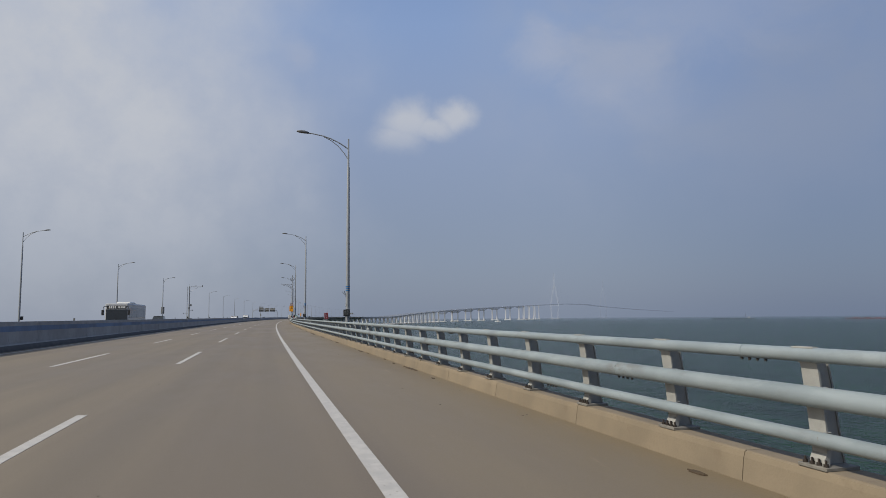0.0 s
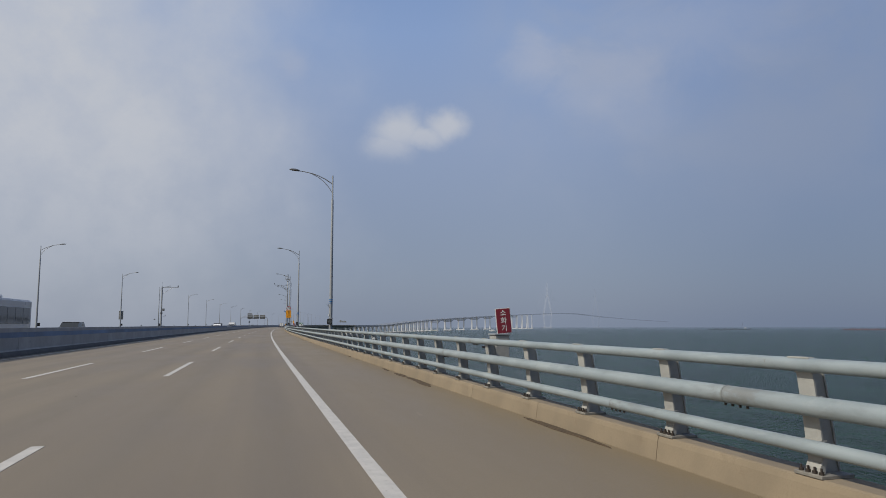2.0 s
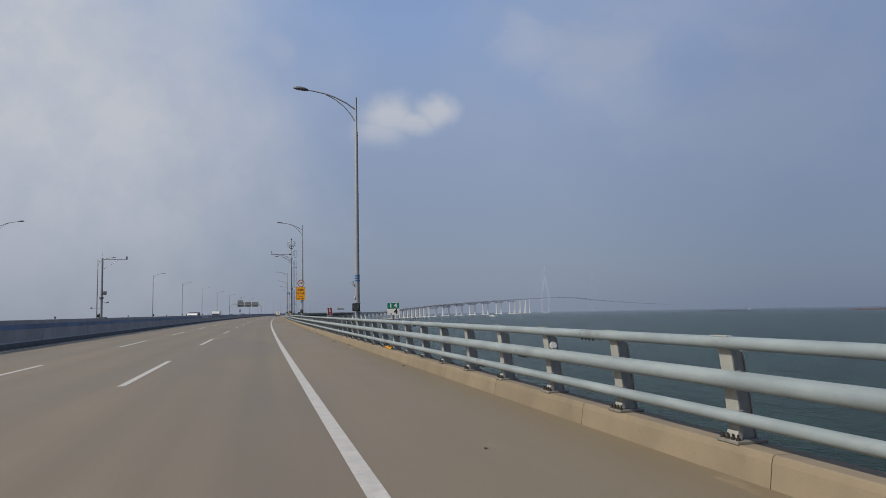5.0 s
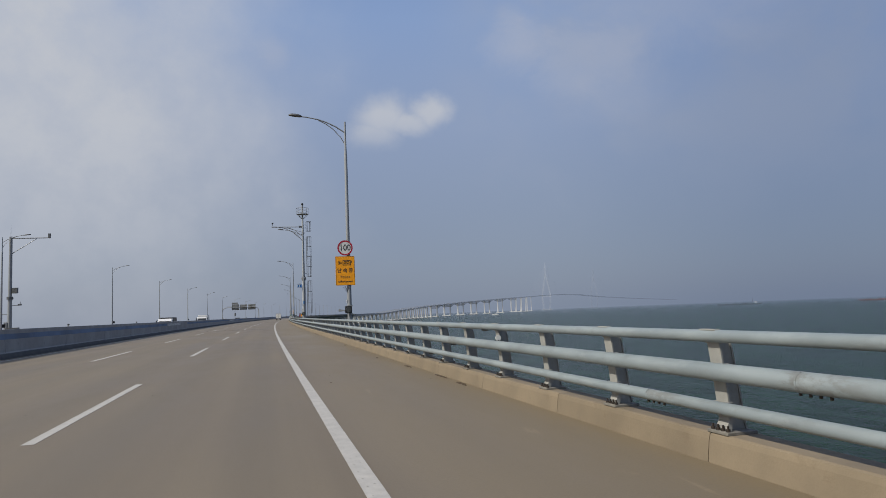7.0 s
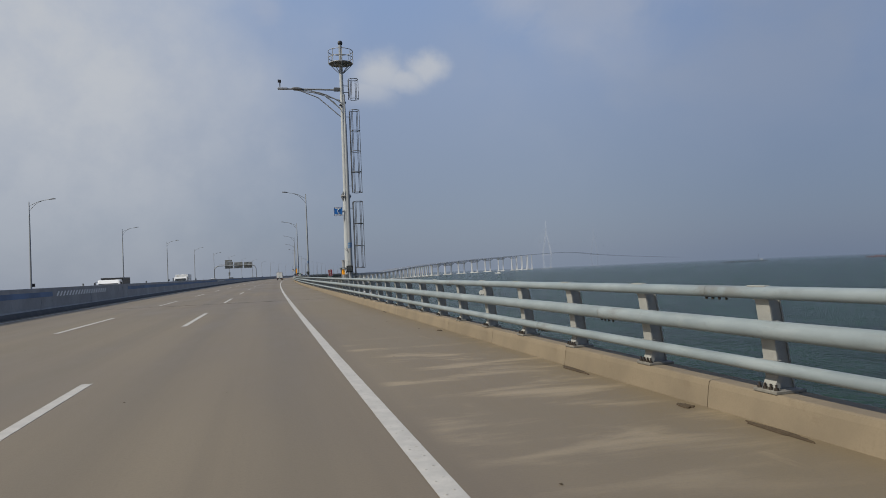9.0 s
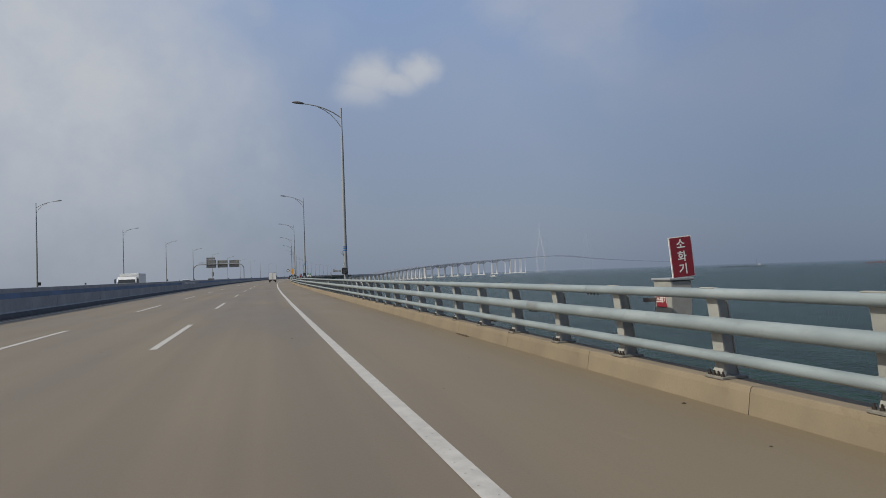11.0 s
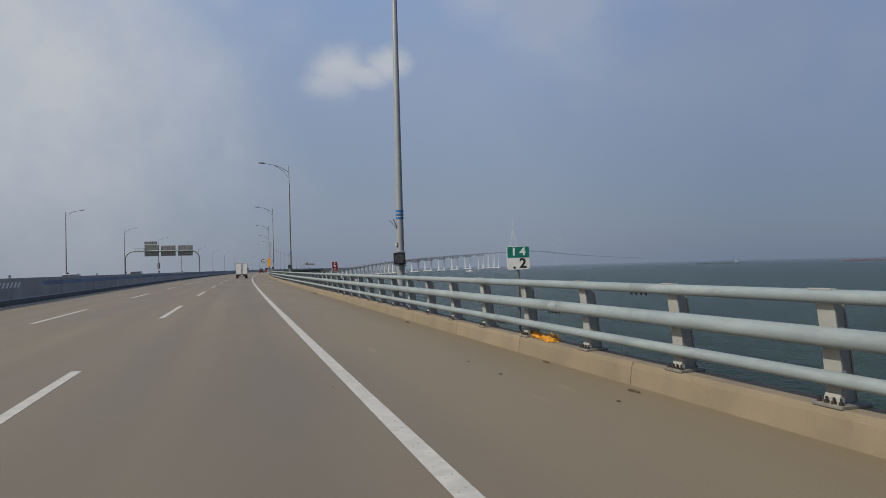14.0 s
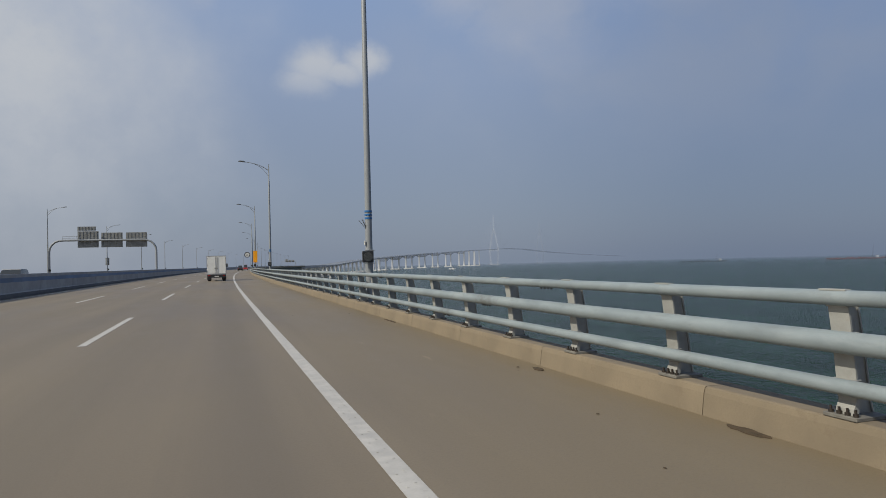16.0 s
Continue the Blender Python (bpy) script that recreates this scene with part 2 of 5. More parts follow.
def rail_paint():
    """Pale paint on the pipes: faint mottling, streaks along them, scraped and patched round the joints."""
    m, k = material("pale_pipe_paint")
    pos = k.node("ShaderNodeTexCoord").outputs["Object"]
    rnd = k.node("ShaderNodeObjectInfo").outputs["Random"]
    x, y, z = k.xyz(pos)
    move = k.node("ShaderNodeCombineXYZ")
    k.join(k.math("MULTIPLY", rnd, 40.0), move.inputs[1])
    add = k.node("ShaderNodeVectorMath")
    add.operation = "ADD"
    k.join(pos, add.inputs[0])
    k.join(move.outputs[0], add.inputs[1])
    own = add.outputs[0]
    broad, fine = k.noise(k.scaled(own, 3.0, 1.2, 3.0), 1.0, 5.0), k.noise(own, 60.0, 3.0)
    col = k.mix(k.span(broad, 0.3, 0.7), (0.178, 0.212, 0.225), (0.232, 0.272, 0.286))
    streak = k.noise(k.scaled(own, 22.0, 1.1, 22.0), 1.0, 4.0, 0.6)
    col = k.mix(k.math("MULTIPLY", k.span(streak, 0.52, 0.75), 0.35), col, (0.17, 0.18, 0.178))
    worn = k.noise(k.scaled(own, 9.0, 4.0, 9.0), 1.0, 6.0, 0.65)
    end = k.math("MULTIPLY", k.span(y, 4.15, 4.75), k.span(rnd, 0.25, 0.6))
    end = k.math("ADD", end, k.math("MULTIPLY", k.span(y, -4.75, -4.95), k.span(rnd, 0.5, 0.8)), True)
    patch = k.math("MULTIPLY", end, k.span(worn, 0.42, 0.58))
    col = k.mix(k.math("MULTIPLY", patch, 0.75), col, (0.145, 0.15, 0.145))
    blotch = k.noise(k.scaled(own, 5.0, 1.6, 5.0), 1.0, 6.0, 0.7, 0.3)
    col = k.mix(k.math("MULTIPLY", k.span(blotch, 0.5, 0.66), 0.4), col, (0.275, 0.308, 0.316))
    col = k.mix(k.math("MULTIPLY", k.span(worn, 0.55, 0.68), 0.3), col, (0.15, 0.165, 0.165))
    chip = k.span(k.noise(own, 14.0, 5.0, 0.65), 0.70, 0.74)
    col = k.mix(k.math("MULTIPLY", chip, 0.6), col, (0.11, 0.085, 0.065))
    k.join(col, k.bsdf.inputs["Base Color"])
    k.join(k.span(broad, 0.3, 0.7, 0.48, 0.62), k.bsdf.inputs["Roughness"])
    b = k.node("ShaderNodeBump")
    b.inputs["Strength"].default_value = 0.4
    b.inputs["Distance"].default_value = 0.002
    k.join(k.math("ADD", fine, k.math("MULTIPLY", worn, 2.0)), b.inputs["Height"])
    k.join(b.outputs[0], k.bsdf.inputs["Normal"])
    return m


def sea_water():
    m, k = material("sea_water")
    pos = k.node("ShaderNodeTexCoord").outputs["Object"]
    w1 = k.noise(k.scaled(pos, 1.0, 0.6, 1.0), 0.22, 6.0, 0.62, 0.5)
    w2 = k.noise(k.scaled(pos, 1.0, 0.5, 1.0), 0.035, 4.0, 0.55)
    w3 = k.noise(k.scaled(pos, 1.0, 0.45, 1.0), 0.9, 4.0, 0.6, 0.3)
    tint = k.noise(pos, 0.004, 4.0)
    # ripple shading put into the colour by its own noise: dark troughs, light crests
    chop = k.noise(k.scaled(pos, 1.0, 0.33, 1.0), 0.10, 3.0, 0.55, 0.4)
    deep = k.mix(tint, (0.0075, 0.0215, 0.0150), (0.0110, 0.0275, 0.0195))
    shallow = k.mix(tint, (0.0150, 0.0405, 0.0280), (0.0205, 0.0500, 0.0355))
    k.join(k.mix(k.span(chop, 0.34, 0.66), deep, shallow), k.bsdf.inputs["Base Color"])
    k.bsdf.inputs["Roughness"].default_value = 0.16
    k.bsdf.inputs["IOR"].default_value = 1.333
    k.bsdf.inputs["Specular IOR Level"].default_value = 0.10
    b = k.node("ShaderNodeBump")
    b.inputs["Strength"].default_value = 1.0
    b.inputs["Distance"].default_value = 3.0
    k.join(k.math("ADD", k.math("ADD", w1, k.math("MULTIPLY", w3, 0.8)), k.math("MULTIPLY", w2, 1.5)), b.inputs["Height"])
    k.join(b.outputs[0], k.bsdf.inputs["Normal"])
    # horizon haze is part of the material: the water turns transparent far out
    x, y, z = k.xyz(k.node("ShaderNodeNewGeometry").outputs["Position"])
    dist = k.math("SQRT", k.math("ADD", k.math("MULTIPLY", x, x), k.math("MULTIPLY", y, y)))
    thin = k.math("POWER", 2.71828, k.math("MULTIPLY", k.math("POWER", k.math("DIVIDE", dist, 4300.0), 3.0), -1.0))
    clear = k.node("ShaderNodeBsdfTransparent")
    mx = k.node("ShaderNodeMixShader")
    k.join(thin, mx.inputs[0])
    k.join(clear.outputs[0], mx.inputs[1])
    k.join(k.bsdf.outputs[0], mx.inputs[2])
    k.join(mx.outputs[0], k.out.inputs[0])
    return m


M = {
    "road": road_concrete(),
    "sea": sea_water(),
    "kerb": surface("ochre_concrete", (0.205, 0.165, 0.111), 0.85, vary=0.16, scale=1.1, grain=40, bump=0.1, spread=0.12, stain=(0.165, 0.128, 0.084)),
    "barrier": surface("grey_concrete", (0.290, 0.285, 0.272), 0.8, vary=0.2, scale=0.9, grain=30, bump=0.1, spread=0.12, stain=(0.16, 0.16, 0.16)),
    "girder": surface("girder_concrete", (0.42, 0.41, 0.39), 0.85, vary=0.15, scale=0.5, grain=20),
    "line": surface("road_paint_white", (0.405, 0.39, 0.36), 0.65, vary=0.14, scale=5.0, grain=50, bump=0.1, stain=(0.30, 0.28, 0.245)),
    "rail": rail_paint(),
    "post": surface("cast_post", (0.295, 0.294, 0.272), 0.6, metal=0.0, vary=0.12, scale=6.0, grain=60, bump=0.05, spread=0.15, stain=(0.28, 0.25, 0.21)),
    "plate": surface("weathered_base_plate", (0.20, 0.19, 0.165), 0.7, metal=0.0, vary=0.25, scale=9.0, grain=60, bump=0.08, spread=0.2, stain=(0.12, 0.085, 0.055)),
    "bolt": surface("rusty_bolt", (0.055, 0.045, 0.038), 0.6, metal=0.5, vary=0.3, scale=30.0),
    "pole": surface("grey_painted_steel", (0.235, 0.250, 0.262), 0.5, metal=0.0, vary=0.08, scale=1.2, grain=60, bump=0.02, stain=(0.19, 0.185, 0.175)),
    "mast": surface("pale_grey_paint", (0.38, 0.40, 0.405), 0.45, metal=0.0, vary=0.1, scale=1.5, grain=60, bump=0.02, stain=(0.27, 0.27, 0.255)),
    "blue": surface("blue_band", (0.022, 0.125, 0.33), 0.3, vary=0.12, scale=8.0),
    "white": surface("white_paint", (0.66, 0.66, 0.63), 0.45, vary=0.07, scale=3.0, stain=(0.55, 0.54, 0.50)),
    "black": surface("black_plastic", (0.018, 0.019, 0.021), 0.5, vary=0.2, scale=8.0),
    "lens": surface("dark_lens", (0.075, 0.078, 0.07), 0.35, vary=0.3, scale=30.0),
    "steel": surface("dull_steel", (0.30, 0.31, 0.32), 0.45, metal=0.4, vary=0.12, scale=3.0),
    "dark_steel": surface("weathered_steel", (0.12, 0.125, 0.13), 0.55, metal=0.3, vary=0.15, scale=3.0),
    "green": surface("sign_green", (0.002, 0.155, 0.11), 0.4, vary=0.06, scale=4.0),
    "red": surface("sign_red", (0.20, 0.016, 0.026), 0.4, vary=0.08, scale=4.0),
    "ring_red": surface("sign_ring_red", (0.38, 0.014, 0.032), 0.4, vary=0.08, scale=4.0),
    "yellow": surface("sign_yellow", (0.92, 0.36, 0.002), 0.6, vary=0.05, scale=4.0),
    "sign_blue": surface("sign_blue", (0.01, 0.13, 0.42), 0.4, vary=0.06, scale=4.0),
    "tarp": surface("orange_tarp", (0.52, 0.225, 0.012), 0.6, vary=0.2, scale=12.0),
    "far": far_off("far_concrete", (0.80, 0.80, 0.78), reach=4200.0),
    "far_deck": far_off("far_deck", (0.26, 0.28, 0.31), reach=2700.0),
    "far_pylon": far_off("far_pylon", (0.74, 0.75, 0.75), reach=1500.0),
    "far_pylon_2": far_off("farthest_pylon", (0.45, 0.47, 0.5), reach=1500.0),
    "tyre": surface("tyre_rubber", (0.02, 0.02, 0.02), 0.85, vary=0.2, scale=10.0),
    "glass": glass_dark("tinted_glass"),
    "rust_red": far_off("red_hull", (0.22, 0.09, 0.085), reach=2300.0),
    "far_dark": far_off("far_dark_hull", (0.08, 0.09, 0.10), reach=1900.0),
    "sticker": surface("white_sticker", (0.62, 0.62, 0.60), 0.5, vary=0.1, scale=20.0),
    "bus_body": surface("bus_silver_paint", (0.36, 0.37, 0.38), 0.35, vary=0.08, scale=1.0),
    "car_dark": surface("dark_car_paint", (0.03, 0.032, 0.036), 0.25, vary=0.1, scale=2.0),
    "car_white": surface("white_car_paint", (0.72, 0.73, 0.74), 0.3, vary=0.05, scale=2.0),
    "car_red": surface("red_car_paint", (0.45, 0.03, 0.03), 0.3, vary=0.08, scale=2.0),
    "tail": surface("tail_lamp_red", (0.35, 0.01, 0.01), 0.2, vary=0.1, scale=20.0),
    "faded_blue": surface("faded_blue_paint", (0.125, 0.175, 0.262), 0.8, vary=0.35, scale=0.35, grain=25, stain=(0.21, 0.225, 0.25)),
    "panel_back": surface("sign_back_aluminium", (0.22, 0.225, 0.22), 0.6, metal=0.2, vary=0.15, scale=1.5),
    "rust": surface("rusty_joint", (0.13, 0.095, 0.07), 0.8, vary=0.3, scale=5.0),
    "dirt_mark": surface("dark_road_stain", (0.095, 0.082, 0.066), 0.85, vary=0.2, scale=3.0),
    "grime_shade": surface("foot_grime_shade", (0.075, 0.073, 0.070), 0.9, vary=0.35, scale=1.5, grain=20, stain=(0.13, 0.125, 0.115)),
    "mud": surface("dried_mud", (0.062, 0.043, 0.024), 0.95, vary=0.3, scale=8.0),
}

# ---------------------------------------------------------------- mesh helpers


def mesh_of(name, bm, mat, smooth=False):
    me = bpy.data.meshes.new(name)
    bm.normal_update()
    bm.to_mesh(me)
    bm.free()
    me.materials.append(mat)
    if smooth:
        for q in me.polygons:
            q.use_smooth = True
    return me


def part(name, bm, mat, parent=None, label="", smooth=False):
    ob = new(name, mesh_of(name, bm, mat, smooth))
    if parent is not None:
        ob.parent = parent
    if label:
        tagged(ob, label)
    return ob


def share(name, me, parent, m=None):
    """One more object on a mesh that is already there."""
    ob = new(name, me)
    ob.parent = parent
    if m is not None:
        ob.matrix_basis = m
    return ob


def empty(name, m=None, label="", category="", group="", kind=""):
    ob = new(name)
    ob.empty_display_size = 0.3
    if m is not None:
        ob.matrix_basis = m
    return tagged(ob, label, category, group, kind)


def box(bm, x0, x1, y0, y1, z0, z1, bevel=0.0, m=None):
    t = bmesh.new()
    bmesh.ops.create_cube(t, size=1)
    for v in t.verts:
        v.co = Vector(((x0 + x1) / 2 + v.co.x * (x1 - x0), (y0 + y1) / 2 + v.co.y * (y1 - y0), (z0 + z1) / 2 + v.co.z * (z1 - z0)))
    if bevel:
        bmesh.ops.bevel(t, geom=t.edges[:], offset=bevel, segments=1, affect="EDGES")
    return absorb(bm, t, m)


def absorb(bm, t, m=None):
    """Adds the bmesh t to bm."""
    made = {}
    for v in t.verts:
        made[v] = bm.verts.new(m @ v.co if m is not None else v.co)
    for f in t.faces:
        try:
            g = bm.faces.new([made[v] for v in f.verts])
            g.smooth = f.smooth
        except ValueError:
            pass
    t.free()
    return bm


def tube(bm, pts, radii, seg=10, caps=True):
    """A round bar through points; radii one number or one a point."""
    pts = [Vector(q) for q in pts]
    if not hasattr(radii, "__len__"):
        radii = [radii] * len(pts)
    rings = []
    side = None
    for i, q in enumerate(pts):
        way = (pts[min(i + 1, len(pts) - 1)] - pts[max(i - 1, 0)]).normalized()
        if side is None:
            side = way.orthogonal().normalized()
        side = (side - way * side.dot(way)).normalized()
        up = way.cross(side)
        rings.append([bm.verts.new(q + (side * math.cos(a) + up * math.sin(a)) * radii[i]) for a in [2 * math.pi * j / seg for j in range(seg)]])
    for a, b in zip(rings, rings[1:]):
        for j in range(seg):
            f = bm.faces.new((a[j], a[(j + 1) % seg], b[(j + 1) % seg], b[j]))
            f.smooth = True
    if caps:
        for ring_, flip in ((rings[0], -1), (rings[-1], 1)):
            bm.faces.new([bm.verts.new(v.co) for v in ring_][::flip])
    return bm


def sweep(name, profile, s0, s1, step, mat, parent=None, uv=False, closed=True, smooth=False):
    """A strip of constant section (points d, z) laid along the road."""
    n = max(int(math.ceil((s1 - s0) / step)), 1)
    verts, faces, uvs = [], [], []
    m = len(profile)
    for i in range(n + 1):
        s = s0 + (s1 - s0) * i / n
        for d, z in profile:
            verts.append(road(s, d, z))
    loops = m if closed else m - 1
    for i in range(n):
        for j in range(loops):
            a, b = i * m + j, i * m + (j + 1) % m
            faces.append((a, b, b + m, a + m))
            if uv:
                sa, sb = s0 + (s1 - s0) * i / n, s0 + (s1 - s0) * (i + 1) / n
                da, db = profile[j][0], profile[(j + 1) % m][0]
                uvs += [(da, sa), (db, sa), (db, sb), (da, sb)]
    if closed:
        faces.append(tuple(range(m - 1, -1, -1)))
        faces.append(tuple(n * m + j for j in range(m)))
    me = bpy.data.meshes.new(name)
    me.from_pydata(verts, [], faces)
    if uv:
        lay = me.uv_layers.new(name="road")
        for q, c in zip(lay.data, uvs + [(0, 0)] * (len(lay.data) - len(uvs))):
            q.uv = c
    me.materials.append(mat)
    if smooth:
        for q in me.polygons:
            q.use_smooth = True
    ob = new(name, me)
    if parent is not None:
        ob.parent = parent
    return ob


def circle_profile(d, z, r, seg=10):
    return [(d + r * math.cos(2 * math.pi * i / seg), z + r * math.sin(2 * math.pi * i / seg)) for i in range(seg)]
# ---------------------------------------------------------------- the sea
bm = bmesh.new()
bmesh.ops.create_grid(bm, x_segments=24, y_segments=24, size=6500)
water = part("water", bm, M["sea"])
water.location = (0, 1500, SEA)
tagged(water, "grey-green sea with small choppy waves", "sea", kind="structure")

# ---------------------------------------------------------------- the near deck
FACE_R, FACE_L = 4.11, -11.0   # foot of the kerb, foot of the median barrier
MARK_R, MARK_1, MARK_2, MARK_L = 1.12, -2.55, -6.19, -10.5
NEAR_END = 1300.0
road_ob = sweep("road", [(FACE_L, -0.3), (FACE_R, -0.3), (FACE_R, 0.0), (2.6, 0.0), (1.1, 0.0), (-0.7, 0.0), (-2.5, 0.0), (-6.1, 0.0), (FACE_L, 0.0)], S_MIN, NEAR_END, 10.0, M["road"], uv=True)
tagged(road_ob, "grey-brown concrete roadway of a sea bridge", "road", kind="structure")
far_road = sweep("road", [(FACE_L - 0.65, -0.3), (FACE_L - 0.65, 0.0), (-29.2, 0.0), (-29.2, -0.3)], S_MIN, NEAR_END, 10.0, M["road"], uv=True)
tagged(far_road, "concrete roadway of the opposite direction", "road", kind="structure")
girder = sweep("bridge_girder", [(4.46, -0.62), (4.46, -0.65), (1.0, -0.7), (-0.6, -2.9), (-6.0, -2.9), (-7.5, -0.7), (-11.2, -0.35), (-11.2, -0.32), (FACE_R, -0.32), (FACE_R, -0.62)], S_MIN, NEAR_END, 20.0, M["girder"])
tagged(girder, "concrete box girder under the roadway", "bridge", kind="structure")

solid = sweep("edge_line", [(MARK_R - 0.09, 0.004), (MARK_R + 0.09, 0.004)], S_MIN, NEAR_END, 5.0, M["line"], road_ob, closed=False)
median_line = sweep("edge_line", [(MARK_L - 0.08, 0.004), (MARK_L + 0.08, 0.004)], S_MIN, NEAR_END, 5.0, M["line"], road_ob, closed=False)

# kerb under the guard rail
KERB_Z = 0.26
KERB_OUT = 4.49
kerb = empty("kerb", kind="structure", label="ochre concrete kerb with open joints along the bridge edge", category="kerb")
K_LEN = 50.3 / 15


def kerb_block():
    bm = bmesh.new()
    prof = [(FACE_R, -0.02), (FACE_R + 0.03, 0.20), (FACE_R + 0.045, KERB_Z - 0.012), (FACE_R + 0.065, KERB_Z), (KERB_OUT - 0.02, KERB_Z), (KERB_OUT, KERB_Z - 0.02), (KERB_OUT, -0.6), (FACE_R, -0.6)]
    rings = []
    for y in (-K_LEN / 2 + 0.006, K_LEN / 2 - 0.006):
        rings.append([bm.verts.new((d - FACE_R, y, z)) for d, z in prof])
    n = len(prof)
    for j in range(n):
        bm.faces.new((rings[0][j], rings[1][j], rings[1][(j + 1) % n], rings[0][(j + 1) % n]))
    bm.faces.new(rings[0])
    bm.faces.new(rings[1][::-1])
    bmesh.ops.recalc_face_normals(bm, faces=bm.faces[:])
    return mesh_of("kerb_block", bm, M["kerb"])


# median barrier
barrier = empty("median_barrier", kind="structure", label="weathered grey concrete median barrier with a blue painted band", category="barrier")
B_PROF = [(FACE_L, 0.0), (FACE_L - 0.02, 0.10), (FACE_L - 0.14, 0.32), (FACE_L - 0.22, 1.32), (FACE_L - 0.24, 1.34), (FACE_L - 0.42, 1.34), (FACE_L - 0.44, 1.32), (FACE_L - 0.52, 0.32), (FACE_L - 0.62, 0.0), (FACE_L - 0.62, -0.6), (FACE_L, -0.6)]
B_LEN = 10.0


def barrier_block():
    bm = bmesh.new()
    rings = []
    for y in (-B_LEN / 2 + 0.008, B_LEN / 2 - 0.008):
        rings.append([bm.verts.new((d - FACE_L, y, z)) for d, z in B_PROF])
    n = len(B_PROF)
    for j in range(n):
        bm.faces.new((rings[0][j], rings[1][j], rings[1][(j + 1) % n], rings[0][(j + 1) % n]))
    bm.faces.new(rings[0])
    bm.faces.new(rings[1][::-1])
    bmesh.ops.recalc_face_normals(bm, faces=bm.faces[:])
    return mesh_of("barrier_block", bm, M["barrier"])


B_ME = barrier_block()
for i in range(-10, 70):
    share("barrier_block", B_ME, barrier, at_road(i * B_LEN + B_LEN / 2, FACE_L))
sweep("barrier_run", B_PROF, 700.0, NEAR_END, 10.0, M["barrier"], barrier)

# ---------------------------------------------------------------- street lamps
POLE_D, ARM = 4.60, 2.45
LAMP_1, LAMP_GAP = 39.9, 50.19

ARM_LINE = ((0.0, 11.1), (0.5, 11.42), (1.0, 11.65), (1.4, 11.78), (2.0, 11.89), (2.45, 11.93))
BRACE_LINE = ((0.0, 10.45), (0.25, 10.85), (0.6, 11.25), (1.0, 11.55), (1.4, 11.74))


def street_lamp(name="street_lamp"):
    """Tapered pole with a curved double arm to -x, a flat lamp head, blue bands and a warning lamp box."""
    lamp = empty(name, label="tall grey tapered street lamp with curved arm and blue bands", category="street lamp", group="street lamps of this side")
    bm = bmesh.new()
    zs = [-0.3, 0.3, 3.5, 10.0, 10.06, 11.7]
    rs = [0.125, 0.125, 0.108, 0.078, 0.058, 0.045]
    tube(bm, [(0, 0, z) for z in zs], rs, 16)
    part("pole", bm, M["pole"], lamp)
    bm = bmesh.new()
    tube(bm, [(-u, 0, z) for u, z in ARM_LINE], [0.036, 0.036, 0.034, 0.032, 0.03, 0.027], 8)
    part("arm", bm, M["pole"], lamp)
    bm = bmesh.new()
    tube(bm, [(-u, 0, z) for u, z in BRACE_LINE], 0.024, 8)
    part("brace", bm, M["pole"], lamp)
    bm = bmesh.new()
    bmesh.ops.create_uvsphere(bm, u_segments=14, v_segments=8, radius=1)
    for v in bm.verts:
        v.co = Vector((v.co.x * 0.37, v.co.y * 0.15, max(v.co.z, -0.25) * 0.11))
    head = part("lamp_head", bm, M["dark_steel"], lamp, smooth=True)
    head.location, head.rotation_euler = (-ARM - 0.14, 0, 11.95), (0, radians(6), 0)
    for z in (2.92, 3.03, 3.14):
        bm = bmesh.new()
        tube(bm, [(0, 0, z - 0.028), (0, 0, z + 0.028)], 0.124, 16)
        part("band", bm, M["blue"], lamp, "blue painted band")
    for turn, z in ((0.3, 2.62), (-0.5, 2.60), (0.9, 2.58)):
        bm = bmesh.new()
        tube(bm, [(-0.10, -0.05, z), (-0.13 - 0.2 * abs(turn), -0.05 + 0.1 * turn, z + 0.28)], 0.008, 5)
        part("spike", bm, M["dark_steel"], lamp)
    bm = bmesh.new()
    box(bm, -0.155, -0.135, -0.10, 0.0, 2.05, 2.19, 0.003)
    box(bm, -0.136, -0.10, -0.055, -0.04, 2.11, 2.13)
    plate = part("id_plate", bm, M["white"], lamp, "small white plate")
    for z in (2.06, 2.10, 2.15):
        bm = bmesh.new()
        box(bm, -0.158, -0.155, -0.09, -0.01, z + 0.02, z + 0.034)
        part("bar", bm, M["black"], plate)
    bm = bmesh.new()
    box(bm, -0.26, 0.10, -0.225, -0.15, 1.49, 1.85, 0.010)
    lampbox = part("warning_lamp", bm, M["black"], lamp, "square black warning lamp box with round lens")
    bm = bmesh.new()
    tube(bm, [(-0.08, -0.215, 1.67), (-0.08, -0.240, 1.67)], 0.145, 24)
    part("lens", bm, M["lens"], lampbox)
    bm = bmesh.new()
    for r in (0.035, 0.07, 0.10, 0.13):
        tube(bm, [(-0.08 + r * math.cos(a), -0.243, 1.67 + r * math.sin(a)) for a in [i * math.pi / 12 for i in range(25)]], 0.004, 4, caps=False)
    part("lens_ring", bm, M["dark_steel"], lampbox)
    for z in (1.46, 1.88):
        bm = bmesh.new()
        tube(bm, [(0, 0, z - 0.018), (0, 0, z + 0.018)], 0.128, 16)
        box(bm, -0.17, 0.15, -0.16, -0.115, z - 0.014, z + 0.014, 0.004)
        part("clamp", bm, M["steel"], lamp)
    bm = bmesh.new()
    box(bm, -0.125, 0.24, -0.24, 0.24, -0.32, -0.28, 0.006)
    part("base_plate", bm, M["steel"], lamp)
    bm = bmesh.new()
    box(bm, -0.135, 0.26, -0.30, 0.30, -0.62, -0.32, 0.02)
    part("bracket", bm, M["girder"], lamp)
